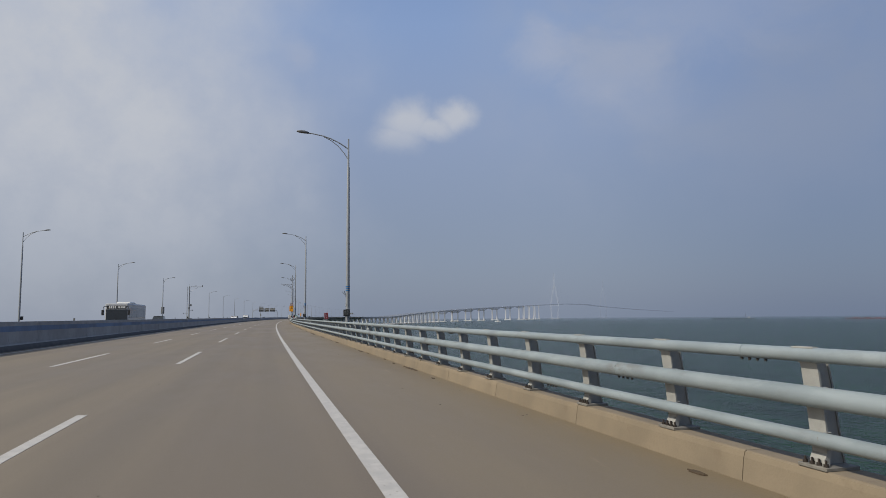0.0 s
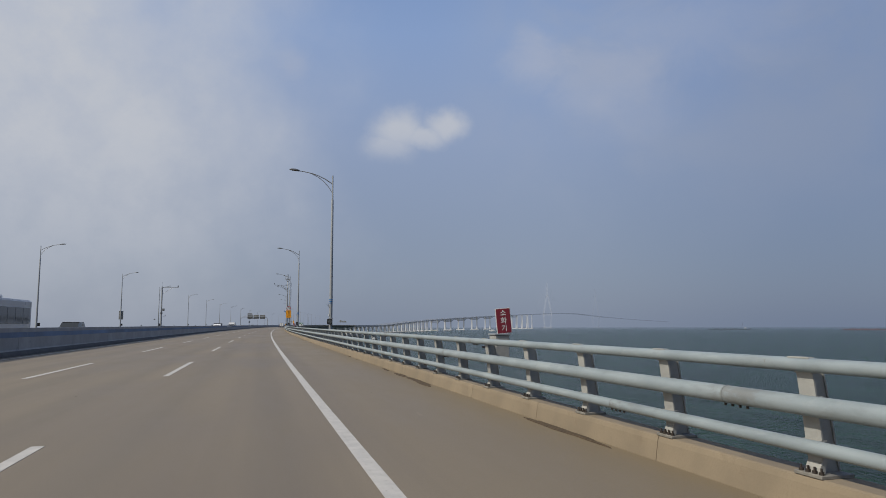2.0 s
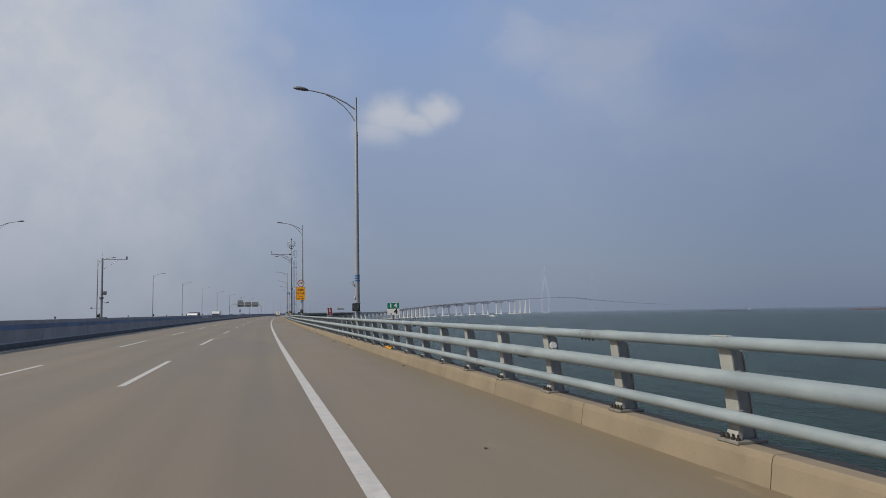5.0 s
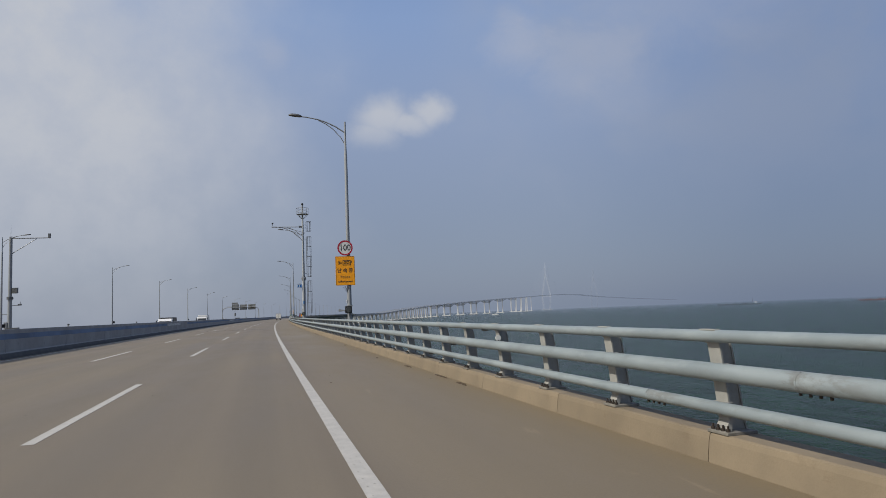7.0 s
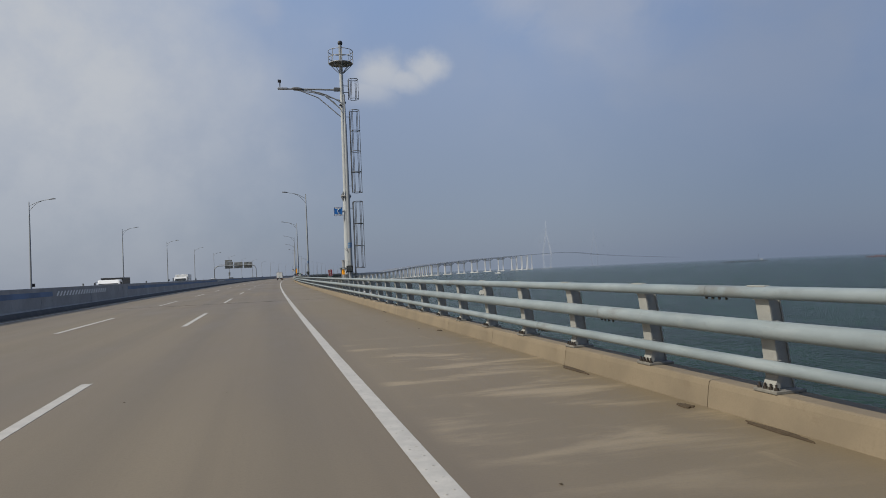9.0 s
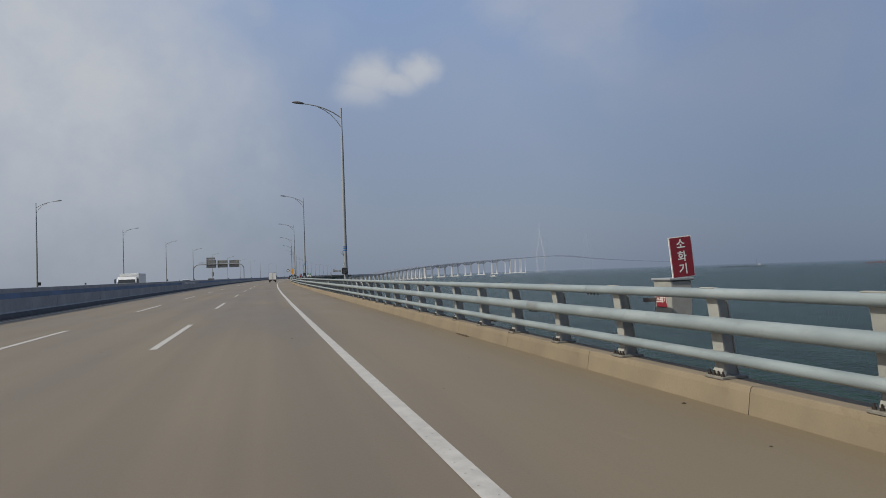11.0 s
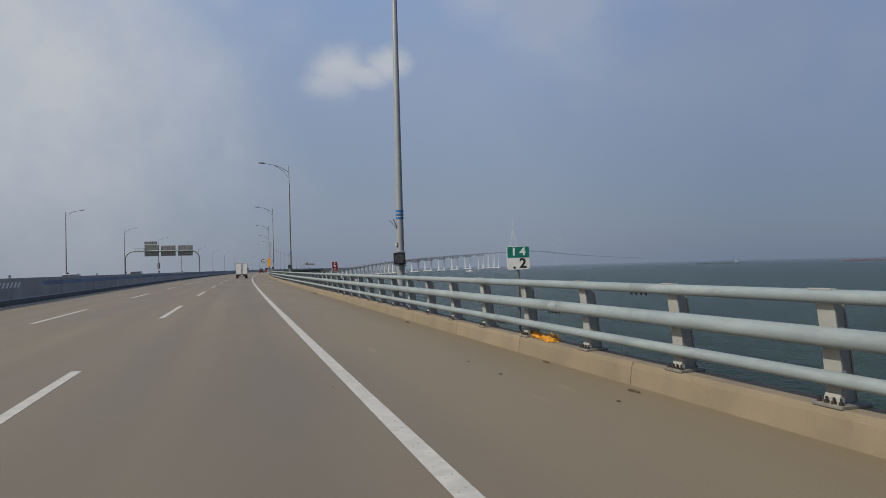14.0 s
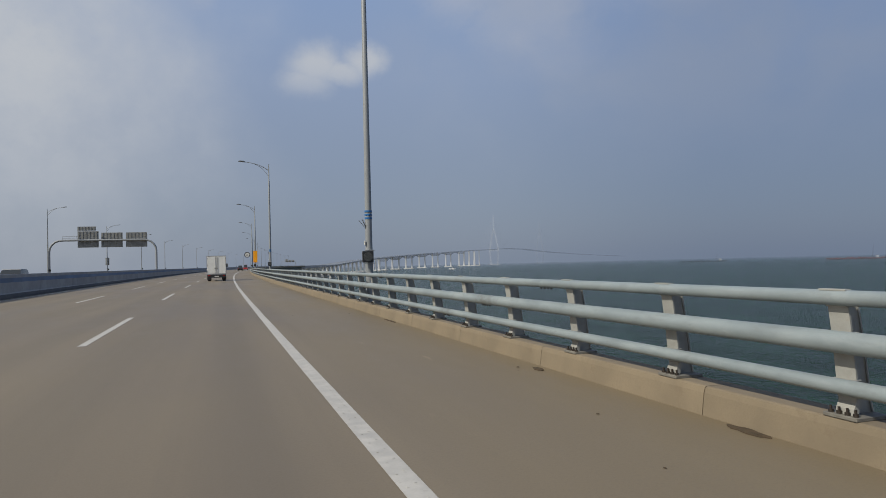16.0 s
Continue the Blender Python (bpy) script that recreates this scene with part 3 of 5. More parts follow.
    return lamp


LAMP_S = [LAMP_1 + LAMP_GAP * i + {2: 0.4, 3: 0.4, 6: 0.15}.get(i, 0.0) for i in range(-1, 22)]
first = street_lamp()
first.matrix_basis = at_road(LAMP_S[0], POLE_D)
for s in LAMP_S[1:]:
    copy_thing(first, at_road(s, POLE_D))


def far_side_lamp():
    """The same lamp on the far side of the opposite carriageway: arm to the other side, plain pole."""
    lamp = empty("street_lamp", label="tall grey street lamp across the opposite carriageway", category="street lamp", group="street lamps of the far side")
    bm = bmesh.new()
    tube(bm, [(0, 0, z) for z in (-0.3, 3.5, 10.0, 10.06, 11.7)], [0.125, 0.108, 0.078, 0.058, 0.045], 12)
    part("pole", bm, M["pole"], lamp)
    bm = bmesh.new()
    tube(bm, [(u, 0, z) for u, z in ARM_LINE], 0.033, 8)
    part("arm", bm, M["pole"], lamp)
    bm = bmesh.new()
    tube(bm, [(u, 0, z) for u, z in BRACE_LINE], 0.024, 8)
    part("brace", bm, M["pole"], lamp)
    bm = bmesh.new()
    bmesh.ops.create_uvsphere(bm, u_segments=14, v_segments=8, radius=1)
    for v in bm.verts:
        v.co = Vector((v.co.x * 0.37, v.co.y * 0.15, max(v.co.z, -0.25) * 0.11))
    head = part("lamp_head", bm, M["dark_steel"], lamp, smooth=True)
    head.location, head.rotation_euler = (ARM + 0.14, 0, 11.95), (0, radians(-6), 0)
    bm = bmesh.new()
    box(bm, -0.10, 0.36, 0.14, 0.30, 1.38, 1.78, 0.012)
    part("warning_lamp", bm, M["black"], lamp)
    return lamp


FAR_D = -28.1
FAR_S = [141.9 + 50.7 * i for i in range(-2, 20)]
first = far_side_lamp()
first.matrix_basis = at_road(FAR_S[0], FAR_D)
for i, s in enumerate(FAR_S[1:]):
    copy_thing(first, at_road(s, FAR_D - (0.95 if i == 3 else 0.0)))

# ---------------------------------------------------------------- the far bridge
viaduct = empty("viaduct", kind="structure", label="long pale concrete viaduct curving over the sea to the cable-stayed bridge", category="bridge")
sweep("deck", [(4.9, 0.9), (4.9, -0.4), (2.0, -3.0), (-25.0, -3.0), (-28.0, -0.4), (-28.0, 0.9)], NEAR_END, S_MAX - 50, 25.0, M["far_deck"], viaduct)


def pier(s, gap=18.0, w=3.4):
    """Two flared columns on one pile cap."""
    q = road(s, -11.6, 0)
    top = q.z - 3.0
    bm = bmesh.new()
    for sx in (-1, 1):
        x = sx * gap / 2
        tube(bm, [(x, 0, SEA - 1), (x, 0, top - 5.0), (x, 0, top)], [w * 0.6, w * 0.5, w * 0.95], 8)
    h = gap / 2 + w * 1.2
    box(bm, -h, h, -w * 1.2, w * 1.2, SEA - 1, SEA + 2.4, 0.4)
    m = Matrix.Translation((q.x, q.y, 0)) @ Euler((0, 0, -heading(s))).to_matrix().to_4x4()
    bm.transform(m)
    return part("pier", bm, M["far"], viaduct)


def arch(s0, s1):
    """The deepening underside of one long span: shallow in the middle, deep over the piers."""
    n, verts, faces = 14, [], []
    for i in range(n + 1):
        u = 2 * i / n - 1
        low = -3.0 - 9.0 * abs(u) ** 2.4
        for d, z in ((3.2, -2.9), (2.2, low), (-25.2, low), (-26.2, -2.9)):
            verts.append(road(s0 + (s1 - s0) * i / n, d, z))
    for i in range(n):
        for j in range(4):
            k = (j + 1) % 4
            faces.append((i * 4 + j, i * 4 + k, i * 4 + 4 + k, i * 4 + 4 + j))
    me = bpy.data.meshes.new("arched_girder")
    me.from_pydata(verts, [], faces)
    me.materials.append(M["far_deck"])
    return share("arched_girder", me, viaduct)


LONG_FROM, LONG_SPAN = 2372.0, 169.0
s = 900.0
while s < LONG_FROM - 30:
    pier(s)
    s += 50.0
for i in range(7):
    pier(LONG_FROM + LONG_SPAN * i, 21.0, 5.2)
    if i < 6:
        arch(LONG_FROM + LONG_SPAN * i, LONG_FROM + LONG_SPAN * (i + 1))
for s in (3452.0, 3518.0, 3588.0):
    pier(s, 21.0, 4.6)


def pylon(s, name, mat):
    """An inverted-Y pylon with its stay cables."""
    q = road(s, -11.6, 0)
    thing = empty(name, Matrix.Translation((q.x, q.y, SEA)) @ Euler((0, 0, -heading(s))).to_matrix().to_4x4(), "pale concrete inverted-Y pylon with fans of stay cables, in haze", "pylon")
    deck = q.z - SEA
    top = 238.5
    for sx in (-1, 1):
        bm = bmesh.new()
        tube(bm, [(sx * 16, 0, 0), (sx * 22, 0, deck - 4), (sx * 3.0, 0, 170)], [4.6, 3.9, 3.4], 8)
        part("leg", bm, mat, thing)
    bm = bmesh.new()
    tube(bm, [(0, 0, 165), (0, 0, top)], [4.2, 2.6], 8)
    part("shaft", bm, mat, thing)
    bm = bmesh.new()
    box(bm, -23, 23, -3.5, 3.5, deck - 9, deck - 4)
    part("cross_beam", bm, mat, thing)
    bm = bmesh.new()
    box(bm, -30, 30, -12, 12, -1, 4)
    part("pile_cap", bm, mat, thing)
    for side in (-1, 1):
        for sx in (-1, 1):
            for i in range(1, 9):
                bm = bmesh.new()
                e = road(s + side * (40 + i * 27), -11.6 + sx * 14, 0.5)
                loc = thing.matrix_basis.inverted() @ e
                tube(bm, [(0, 0, 172 + i * 7.0), tuple(loc)], 0.12, 4, caps=False)
                part("stay_cable", bm, mat, thing)
    return thing


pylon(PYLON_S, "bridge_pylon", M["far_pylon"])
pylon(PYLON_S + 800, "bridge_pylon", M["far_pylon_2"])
P_OFF_, PGAP_ = 0.67, 2.012
# ---------------------------------------------------------------- signs


def lettering(text, size, mat, parent, x, z, y=-0.004, spread=1.0, thin=1.0, name="lettering", bold=0.02):
    """Upright letters on a board that faces -y; x, z: their middle."""
    cu = bpy.data.curves.new(name, "FONT")
    cu.body, cu.size, cu.align_x, cu.align_y = text, size, "CENTER", "CENTER"
    cu.extrude, cu.space_character, cu.resolution_u = 0.0006, spread, 2
    cu.offset = bold * size
    tmp = new(name, cu)
    bpy.context.view_layer.update()
    me = bpy.data.meshes.new_from_object(tmp.evaluated_get(bpy.context.evaluated_depsgraph_get()))
    bpy.data.objects.remove(tmp)
    me.materials.clear()
    me.materials.append(mat)
    ob = new(name, me)
    ob.parent = parent
    ob.matrix_basis = pose(x, y, z, 90, 0, 0) @ Matrix.Diagonal((thin, 1, 1, 1))
    return ob


def board(bm, w, h, depth=0.02, r=0.03, y=0.0, z=0.0, x=0.0):
    """A sheet with rounded corners, upright, facing -y."""
    ring = []
    for cx, cz, a0 in ((1, 1, 0), (-1, 1, 90), (-1, -1, 180), (1, -1, 270)):
        for a in (0, 30, 60, 90):
            q = radians(a0 + a)
            ring.append((x + cx * (w / 2 - r) + r * math.cos(q), z + cz * (h / 2 - r) + r * math.sin(q)))
    f = [bm.verts.new((px, y, pz)) for px, pz in ring]
    b = [bm.verts.new((px, y + depth, pz)) for px, pz in ring]
    bm.faces.new(f)
    bm.faces.new(b[::-1])
    n = len(ring)
    for i in range(n):
        bm.faces.new((f[i], b[i], b[(i + 1) % n], f[(i + 1) % n]))
    bmesh.ops.recalc_face_normals(bm, faces=bm.faces[:])
    return bm


def distance_sign(s, whole, tenth):
    sign = empty("distance_sign", at_road(s, 4.62, 0, -6), f"green and white distance sign reading {whole}{tenth} on a thin post", "road sign", "distance signs")
    bm = bmesh.new()
    tube(bm, [(0.02, 0.05, -0.2), (0.0, 0.03, 1.5)], 0.022, 8)
    part("post", bm, M["dark_steel"], sign)
    bm = bmesh.new()
    board(bm, 0.42, 0.42, 0.012, 0.04, 0, 1.54)
    plate = part("panel", bm, M["white"], sign)
    bm = bmesh.new()
    board(bm, 0.40, 0.195, 0.004, 0.015, -0.004, 1.643)
    part("green_field", bm, M["green"], plate)
    lettering(whole, 0.19, M["white"], plate, 0.0, 1.645, -0.0054, 1.5, 1.15, "lettering", 0.035)
    lettering(tenth[1], 0.24, M["black"], plate, 0.085, 1.435, -0.0014, 1.0, 1.1, "lettering", 0.03)
    bm = bmesh.new()
    tube(bm, [(-0.075, -0.006, 1.365), (-0.075, 0.002, 1.365)], 0.022, 12)
    part("dot", bm, M["black"], plate)
    return sign


distance_sign(131.57, "14", ".4")
distance_sign(331.85, "14", ".2")


def sandbag(s, d, turn, seed):
    """A flat crumpled plastic bag."""
    bm = bmesh.new()
    bmesh.ops.create_cube(bm, size=1)
    bmesh.ops.subdivide_edges(bm, edges=bm.edges[:], cuts=13, use_grid_fill=True)
    for v in bm.verts:
        q = v.co * 2
        n = noise.noise(Vector((q.x * 1.6 + seed * 7, q.y * 2.4, q.z)))
        f = noise.noise(Vector((q.x * 3.5 + q.y * 4.0 + seed * 3, q.y * 7.0 - q.x * 3.0, q.z * 2)))
        g = abs(noise.noise(Vector((q.x * 6.0 + seed, q.y * 9.0, 2.0))))
        h = 0.034 * (1 - 0.5 * q.x ** 4 - 0.45 * q.y ** 4) * (1 + 0.9 * n)
        z = h * (q.z + 1) + (0.015 * f - 0.012 * g if q.z > -0.9 else 0)
        v.co = Vector((q.x * (0.11 + 0.035 * n) + f * 0.02, q.y * (0.32 + 0.04 * n) + f * 0.02, max(z, 0.003 * (q.z + 1))))
    ob = part("sandbag", bm, M["tarp"], smooth=True)
    ob.matrix_basis = at_road(s, d, KERB_Z + 0.002, turn)
    tagged(ob, "crumpled orange plastic sandbag lying on the kerb", "sandbag", "sandbags by the distance signs")


for s, d, a, i in ((130.72, 4.34, 8, 1), (130.14, 4.33, -14, 2), (330.6, 4.34, 4, 3), (330.0, 4.33, -12, 4)):
    sandbag(s, d, a, i)


def extinguisher_post(s):
    """A grey cabinet hung on the rail with a red sign above."""
    cab = empty("extinguisher_cabinet", at_road(s, 4.62, 0), "grey fire extinguisher cabinet with a tilted red sign on the rail", "fire cabinet", "fire cabinets")
    bm = bmesh.new()
    box(bm, -0.17, 0.12, -0.16, 0.22, 0.72, 1.24, 0.012)
    body = part("body", bm, M["post"], cab)
    bm = bmesh.new()
    box(bm, -0.19, 0.14, -0.18, 0.24, 1.24, 1.27, 0.006)
    part("lid", bm, M["pole"], cab)
    bm = bmesh.new()
    board(bm, 0.22, 0.17, 0.004, 0.01, 0, 0)
    lab = part("label", bm, M["red"], body, "small red label")
    lab.matrix_basis = pose(-0.176, 0.04, 1.0, 0, 0, -90)
    lettering("소화기", 0.085, M["white"], lab, 0.0, 0.0, -0.0014)
    for z in (0.72, 0.92):
        bm = bmesh.new()
        box(bm, -0.34, -0.165, 0.16, 0.20, z + 0.06, z + 0.11)
        part("bracket", bm, M["dark_steel"], cab)
    bm = bmesh.new()
    tube(bm, [(0.0, -0.13, 1.20), (0.0, -0.13, 1.32)], 0.02, 8)
    part("sign_post", bm, M["dark_steel"], cab)
    bm = bmesh.new()
    board(bm, 0.31, 0.50, 0.012, 0.012, 0, 0)
    panel = part("sign_panel", bm, M["white"], cab, "red sign with white border")
    panel.matrix_basis = pose(0.0, -0.16, 1.52, 0, -5, 0)
    bm = bmesh.new()
    board(bm, 0.285, 0.475, 0.004, 0.008, -0.004, 0)
    part("red_field", bm, M["red"], panel)
    for ch, z in (("소", 0.15), ("화", 0.0), ("기", -0.15)):
        lettering(ch, 0.135, M["white"], panel, 0.0, z, -0.0054)
    return cab


for s in (55.4, 154.98, 255.5, 356.95):
    extinguisher_post(s)


def ring(bm, r0, r1, y0, y1, x, z, seg=40):
    vs = []
    for i in range(seg):
        a = 2 * math.pi * i / seg
        c, q = math.cos(a), math.sin(a)
        vs.append([bm.verts.new((x + r * c, y, z + r * q)) for r, y in ((r0, y0), (r1, y0), (r1, y1), (r0, y1))])
    for i in range(seg):
        a, b = vs[i], vs[(i + 1) % seg]
        for j in range(4):
            bm.faces.new((a[j], a[(j + 1) % 4], b[(j + 1) % 4], b[j]))
    bmesh.ops.recalc_face_normals(bm, faces=bm.faces[:])
    return bm


def disc(bm, r, y0, y1, x, z, seg=40):
    return tube(bm, [(x, y0, z), (x, y1, z)], r, seg)


SPEED_S = LAMP_1 + 3 * LAMP_GAP + 0.4
limit = empty("speed_limit_sign", at_road(SPEED_S - 0.17, 4.54), "round white speed limit sign with red rim reading 100", "road sign")
bm = bmesh.new()
disc(bm, 0.395, 0.0, 0.015, -0.12, 4.90)
face = part("panel", bm, M["white"], limit)
bm = bmesh.new()
ring(bm, 0.325, 0.40, -0.006, 0.0, -0.12, 4.90)
part("rim", bm, M["ring_red"], face)
lettering("100", 0.48, M["black"], face, -0.12, 4.90, -0.0014, 1.0, 0.84, "lettering", 0.012)
bm = bmesh.new()
box(bm, -0.17, 0.05, 0.015, 0.06, 4.86, 4.94)
part("bracket", bm, M["steel"], limit)

police = empty("enforcement_sign", at_road(SPEED_S - 0.17, 4.54), "yellow enforcement sign with camera symbol reading 단속중 Police enforcement", "road sign")
bm = bmesh.new()
board(bm, 1.0, 1.52, 0.02, 0.02, 0, 3.70, -0.14)
face = part("panel", bm, M["yellow"], police)
for x0, x1, z0, z1 in ((-0.485, 0.485, 0.735, 0.745), (-0.485, 0.485, -0.745, -0.735), (-0.485, -0.475, -0.735, 0.735), (0.475, 0.485, -0.735, 0.735)):
    bm = bmesh.new()
    box(bm, x0 - 0.14, x1 - 0.14, -0.004, 0.0, 3.70 + z0, 3.70 + z1)
    part("border", bm, M["black"], face)
cam_x, cam_z = -0.14, 4.12
bm = bmesh.new()
for x0, x1, z0, z1 in ((-0.13, 0.29, 0.10, 0.13), (-0.13, 0.29, -0.13, -0.10), (-0.13, -0.10, -0.10, 0.10), (0.26, 0.29, -0.10, 0.10)):
    box(bm, cam_x + x0, cam_x + x1, -0.005, 0.0, cam_z + z0, cam_z + z1)
part("camera_outline", bm, M["black"], face)
bm = bmesh.new()
for x0, x1, z0, z1 in ((-0.06, 0.22, 0.05, 0.07), (-0.06, 0.22, -0.07, -0.05), (-0.06, -0.04, -0.05, 0.05), (0.20, 0.22, -0.05, 0.05)):
    box(bm, cam_x + x0, cam_x + x1, -0.005, 0.0, cam_z + z0, cam_z + z1)
part("camera_window", bm, M["black"], face)
for x in (0.03, 0.13):
    bm = bmesh.new()
    ring(bm, 0.028, 0.045, -0.005, 0.0, cam_x + x, cam_z)
    part("camera_reel", bm, M["black"], face)
for i, x in enumerate((-0.34, -0.28, -0.22)):
    bm = bmesh.new()
    box(bm, cam_x + x, cam_x + x + 0.04 - i * 0.008, -0.005, 0.0, cam_z - 0.085 + i * 0.01, cam_z + 0.085 - i * 0.01)
    part("camera_lens_bar", bm, M["black"], face)
bm = bmesh.new()
box(bm, cam_x + 0.32, cam_x + 0.345, -0.005, 0.0, cam_z + 0.0, cam_z + 0.10)
part("camera_finder", bm, M["black"], face)
for ch, x in (("단", -0.30), ("속", 0.0), ("중", 0.29)):
    lettering(ch, 0.25, M["black"], face, cam_x + x, 3.70, -0.0014)
lettering("Police", 0.19, M["black"], face, cam_x, 3.37, -0.0014, 1.1)
lettering("enforcement", 0.15, M["black"], face, cam_x, 3.14, -0.0014)
for z in (3.2, 4.2):
    bm = bmesh.new()
    box(bm, -0.30, 0.16, 0.02, 0.06, z - 0.03, z + 0.03)
    part("bracket", bm, M["steel"], police)

# a second pair of boards further on: a yellow sign and a round sign on an arm
FAR_SIGN = LAMP_1 + 9 * LAMP_GAP
warn = empty("warning_board", at_road(FAR_SIGN - 0.17, 4.46), "yellow warning board on the lamp pole", "road sign")
bm = bmesh.new()
board(bm, 0.66, 1.95, 0.02, 0.02, 0, 3.1, 0.1)
part("panel", bm, M["yellow"], warn)
ban = empty("round_sign", at_road(FAR_SIGN + 0.16, 4.46), "round grey-rimmed sign on an arm from the lamp pole", "road sign")
bm = bmesh.new()
tube(bm, [(0.1, 0, 3.45), (-1.2, 0, 3.45)], 0.03, 8)
part("arm", bm, M["steel"], ban)
bm = bmesh.new()
disc(bm, 0.46, -0.05, -0.03, -1.2, 3.45)
face = part("panel", bm, M["white"], ban)
bm = bmesh.new()
ring(bm, 0.36, 0.47, -0.06, -0.05, -1.2, 3.45)
part("rim", bm, M["black"], face)
for a, b in (((-1.34, 3.60), (-1.08, 3.30)), ((-1.32, 3.32), (-1.16, 3.47))):
    bm = bmesh.new()
    tube(bm, [(a[0], -0.055, a[1]), (b[0], -0.055, b[1])], 0.03, 6)
    part("stroke", bm, M["black"], face)

# round white reflectors on the middle pipe, small white plates on posts by the lamps
for s in (28.5, 68.35, 117.0, 165.5, 214.0, 249.0, 298.4, 347.0, 396.7):
    refl = empty("delineator", at_road(s, 4.145, -0.034), "round white delineator on the middle pipe", "delineator", "delineators")
    bm = bmesh.new()
    disc(bm, 0.05, -0.012, 0.01, 0, 0.975, 20)
    part("face", bm, M["white"], refl)
    bm = bmesh.new()
    tube(bm, [(0, 0.0, 0.925), (0, 0.0, 0.945)], 0.02, 8)
    box(bm, -0.02, 0.02, -0.005, 0.06, 0.924, 0.934)
    part("foot", bm, M["dark_steel"], refl)
for i in range(0, 9):
    s = LAMP_1 + LAMP_GAP * i + 1.4
    s = P_OFF_ + PGAP_ * round((s - P_OFF_) / PGAP_)
    tag = empty("post_label", at_road(s, 4.219), "small white label on a rail post", "label", "labels on the rail posts")
    bm = bmesh.new()
    box(bm, -0.006, 0.0, -0.055, 0.055, 0.585, 0.705)
    pl = part("plate", bm, M["sticker"], tag)
    if i == 5:
        word = lettering("E49", 0.062, M["black"], pl, 0.0, 0.675, -0.0014, 1.0, 0.85, "lettering", 0.02)
        word.matrix_basis = pose(-0.0074, 0.0, 0.645, 0, 0, -90) @ pose(0, 0, 0, 90, 0, 0) @ Matrix.Diagonal((0.85, 1, 1, 1))
        continue
    for z in (0.61, 0.64, 0.67):
        bm = bmesh.new()
        box(bm, -0.009, -0.006, -0.04, 0.04, z, z + 0.014)
        part("bar", bm, M["black"], pl)

# ---------------------------------------------------------------- camera mast beside a lamp
MAST_S, MAST_D = 242.9, 4.72
deckp = empty("mast_platform", at_road(MAST_S + 1.0, 5.27), "concrete platform outside the kerb carrying the mast", "platform", kind="structure")
bm = bmesh.new()
box(bm, -0.77, 0.95, -3.0, 4.5, -0.5, 0.20, 0.02)
part("slab", bm, M["girder"], deckp)

mast = empty("camera_mast", at_road(MAST_S, MAST_D), "tall grey two-stage steel mast with camera arm, basket and caged ladder", "mast")
bm = bmesh.new()
tube(bm, [(0, 0, 0.2), (0, 0, 6.2)], [0.235, 0.185], 20)
part("lower_tube", bm, M["mast"], mast)
bm = bmesh.new()
tube(bm, [(0, 0, 6.2), (0, 0, 14.3)], [0.15, 0.105], 16)
part("upper_tube", bm, M["mast"], mast)
bm = bmesh.new()
tube(bm, [(0, 0, 6.06), (0, 0, 6.12)], 0.315, 20)
part("flange", bm, M["steel"], mast)
for i in range(10):
    a = 2 * math.pi * i / 10
    bm = bmesh.new()
    m = pose(0, 0, 0, 0, 0, math.degrees(a))
    t = bmesh.new()
    v = [t.verts.new((x, y, z)) for y in (-0.008, 0.008) for x, z in ((0.185, 5.74), (0.305, 6.06), (0.185, 6.06))]
    t.faces.new((v[0], v[1], v[2])), t.faces.new((v[5], v[4], v[3]))
    for p0, p1 in ((0, 1), (1, 2), (2, 0)):
        t.faces.new((v[p0], v[p0 + 3], v[p1 + 3], v[p1]))
    bmesh.ops.recalc_face_normals(t, faces=t.faces[:])
    absorb(bm, t, m)
    part("gusset", bm, M["steel"], mast)
    bm = bmesh.new()
    t = bmesh.new()
    v = [t.verts.new((x, y, z)) for y in (-0.008, 0.008) for x, z in ((0.14, 6.40), (0.14, 6.12), (0.30, 6.12))]
    t.faces.new((v[0], v[1], v[2])), t.faces.new((v[5], v[4], v[3]))
    for p0, p1 in ((0, 1), (1, 2), (2, 0)):
        t.faces.new((v[p0], v[p0 + 3], v[p1 + 3], v[p1]))
    bmesh.ops.recalc_face_normals(t, faces=t.faces[:])
    absorb(bm, t, m)
    part("gusset", bm, M["steel"], mast)
bm = bmesh.new()
tube(bm, [(0, 0, 14.3), (0, 0, 15.3)], [0.10, 0.10], 12)
part("camera_stand", bm, M["pole"], mast)
bm = bmesh.new()
bmesh.ops.create_uvsphere(bm, u_segments=14, v_segments=10, radius=0.15, matrix=pose(0, 0, 15.42))
part("dome_camera", bm, M["black"], mast, smooth=True)
basket = part("basket_floor", ring(bmesh.new(), 0.10, 0.72, -0.02, 0.02, 0, 0), M["steel"], mast)
basket.matrix_basis = pose(0, 0, 14.15, 90, 0, 0)
for z in (0.35, 0.75):
    bm = bmesh.new()
    tube(bm, [(0.74 * math.cos(i * math.pi / 12), 0.74 * math.sin(i * math.pi / 12), 14.15 + z) for i in range(25)], 0.022, 6, caps=False)
    part("basket_hoop", bm, M["steel"], mast)
for i in range(8):
    a = i * math.pi / 4
    bm = bmesh.new()
    tube(bm, [(0.74 * math.cos(a), 0.74 * math.sin(a), 14.13), (0.74 * math.cos(a), 0.74 * math.sin(a), 14.92)], 0.02, 6)
    part("basket_post", bm, M["steel"], mast)
    bm = bmesh.new()
    tube(bm, [(0.70 * math.cos(a), 0.70 * math.sin(a), 14.12), (0.12 * math.cos(a), 0.12 * math.sin(a), 13.55)], 0.02, 6)
    part("basket_strut", bm, M["steel"], mast)
bm = bmesh.new()
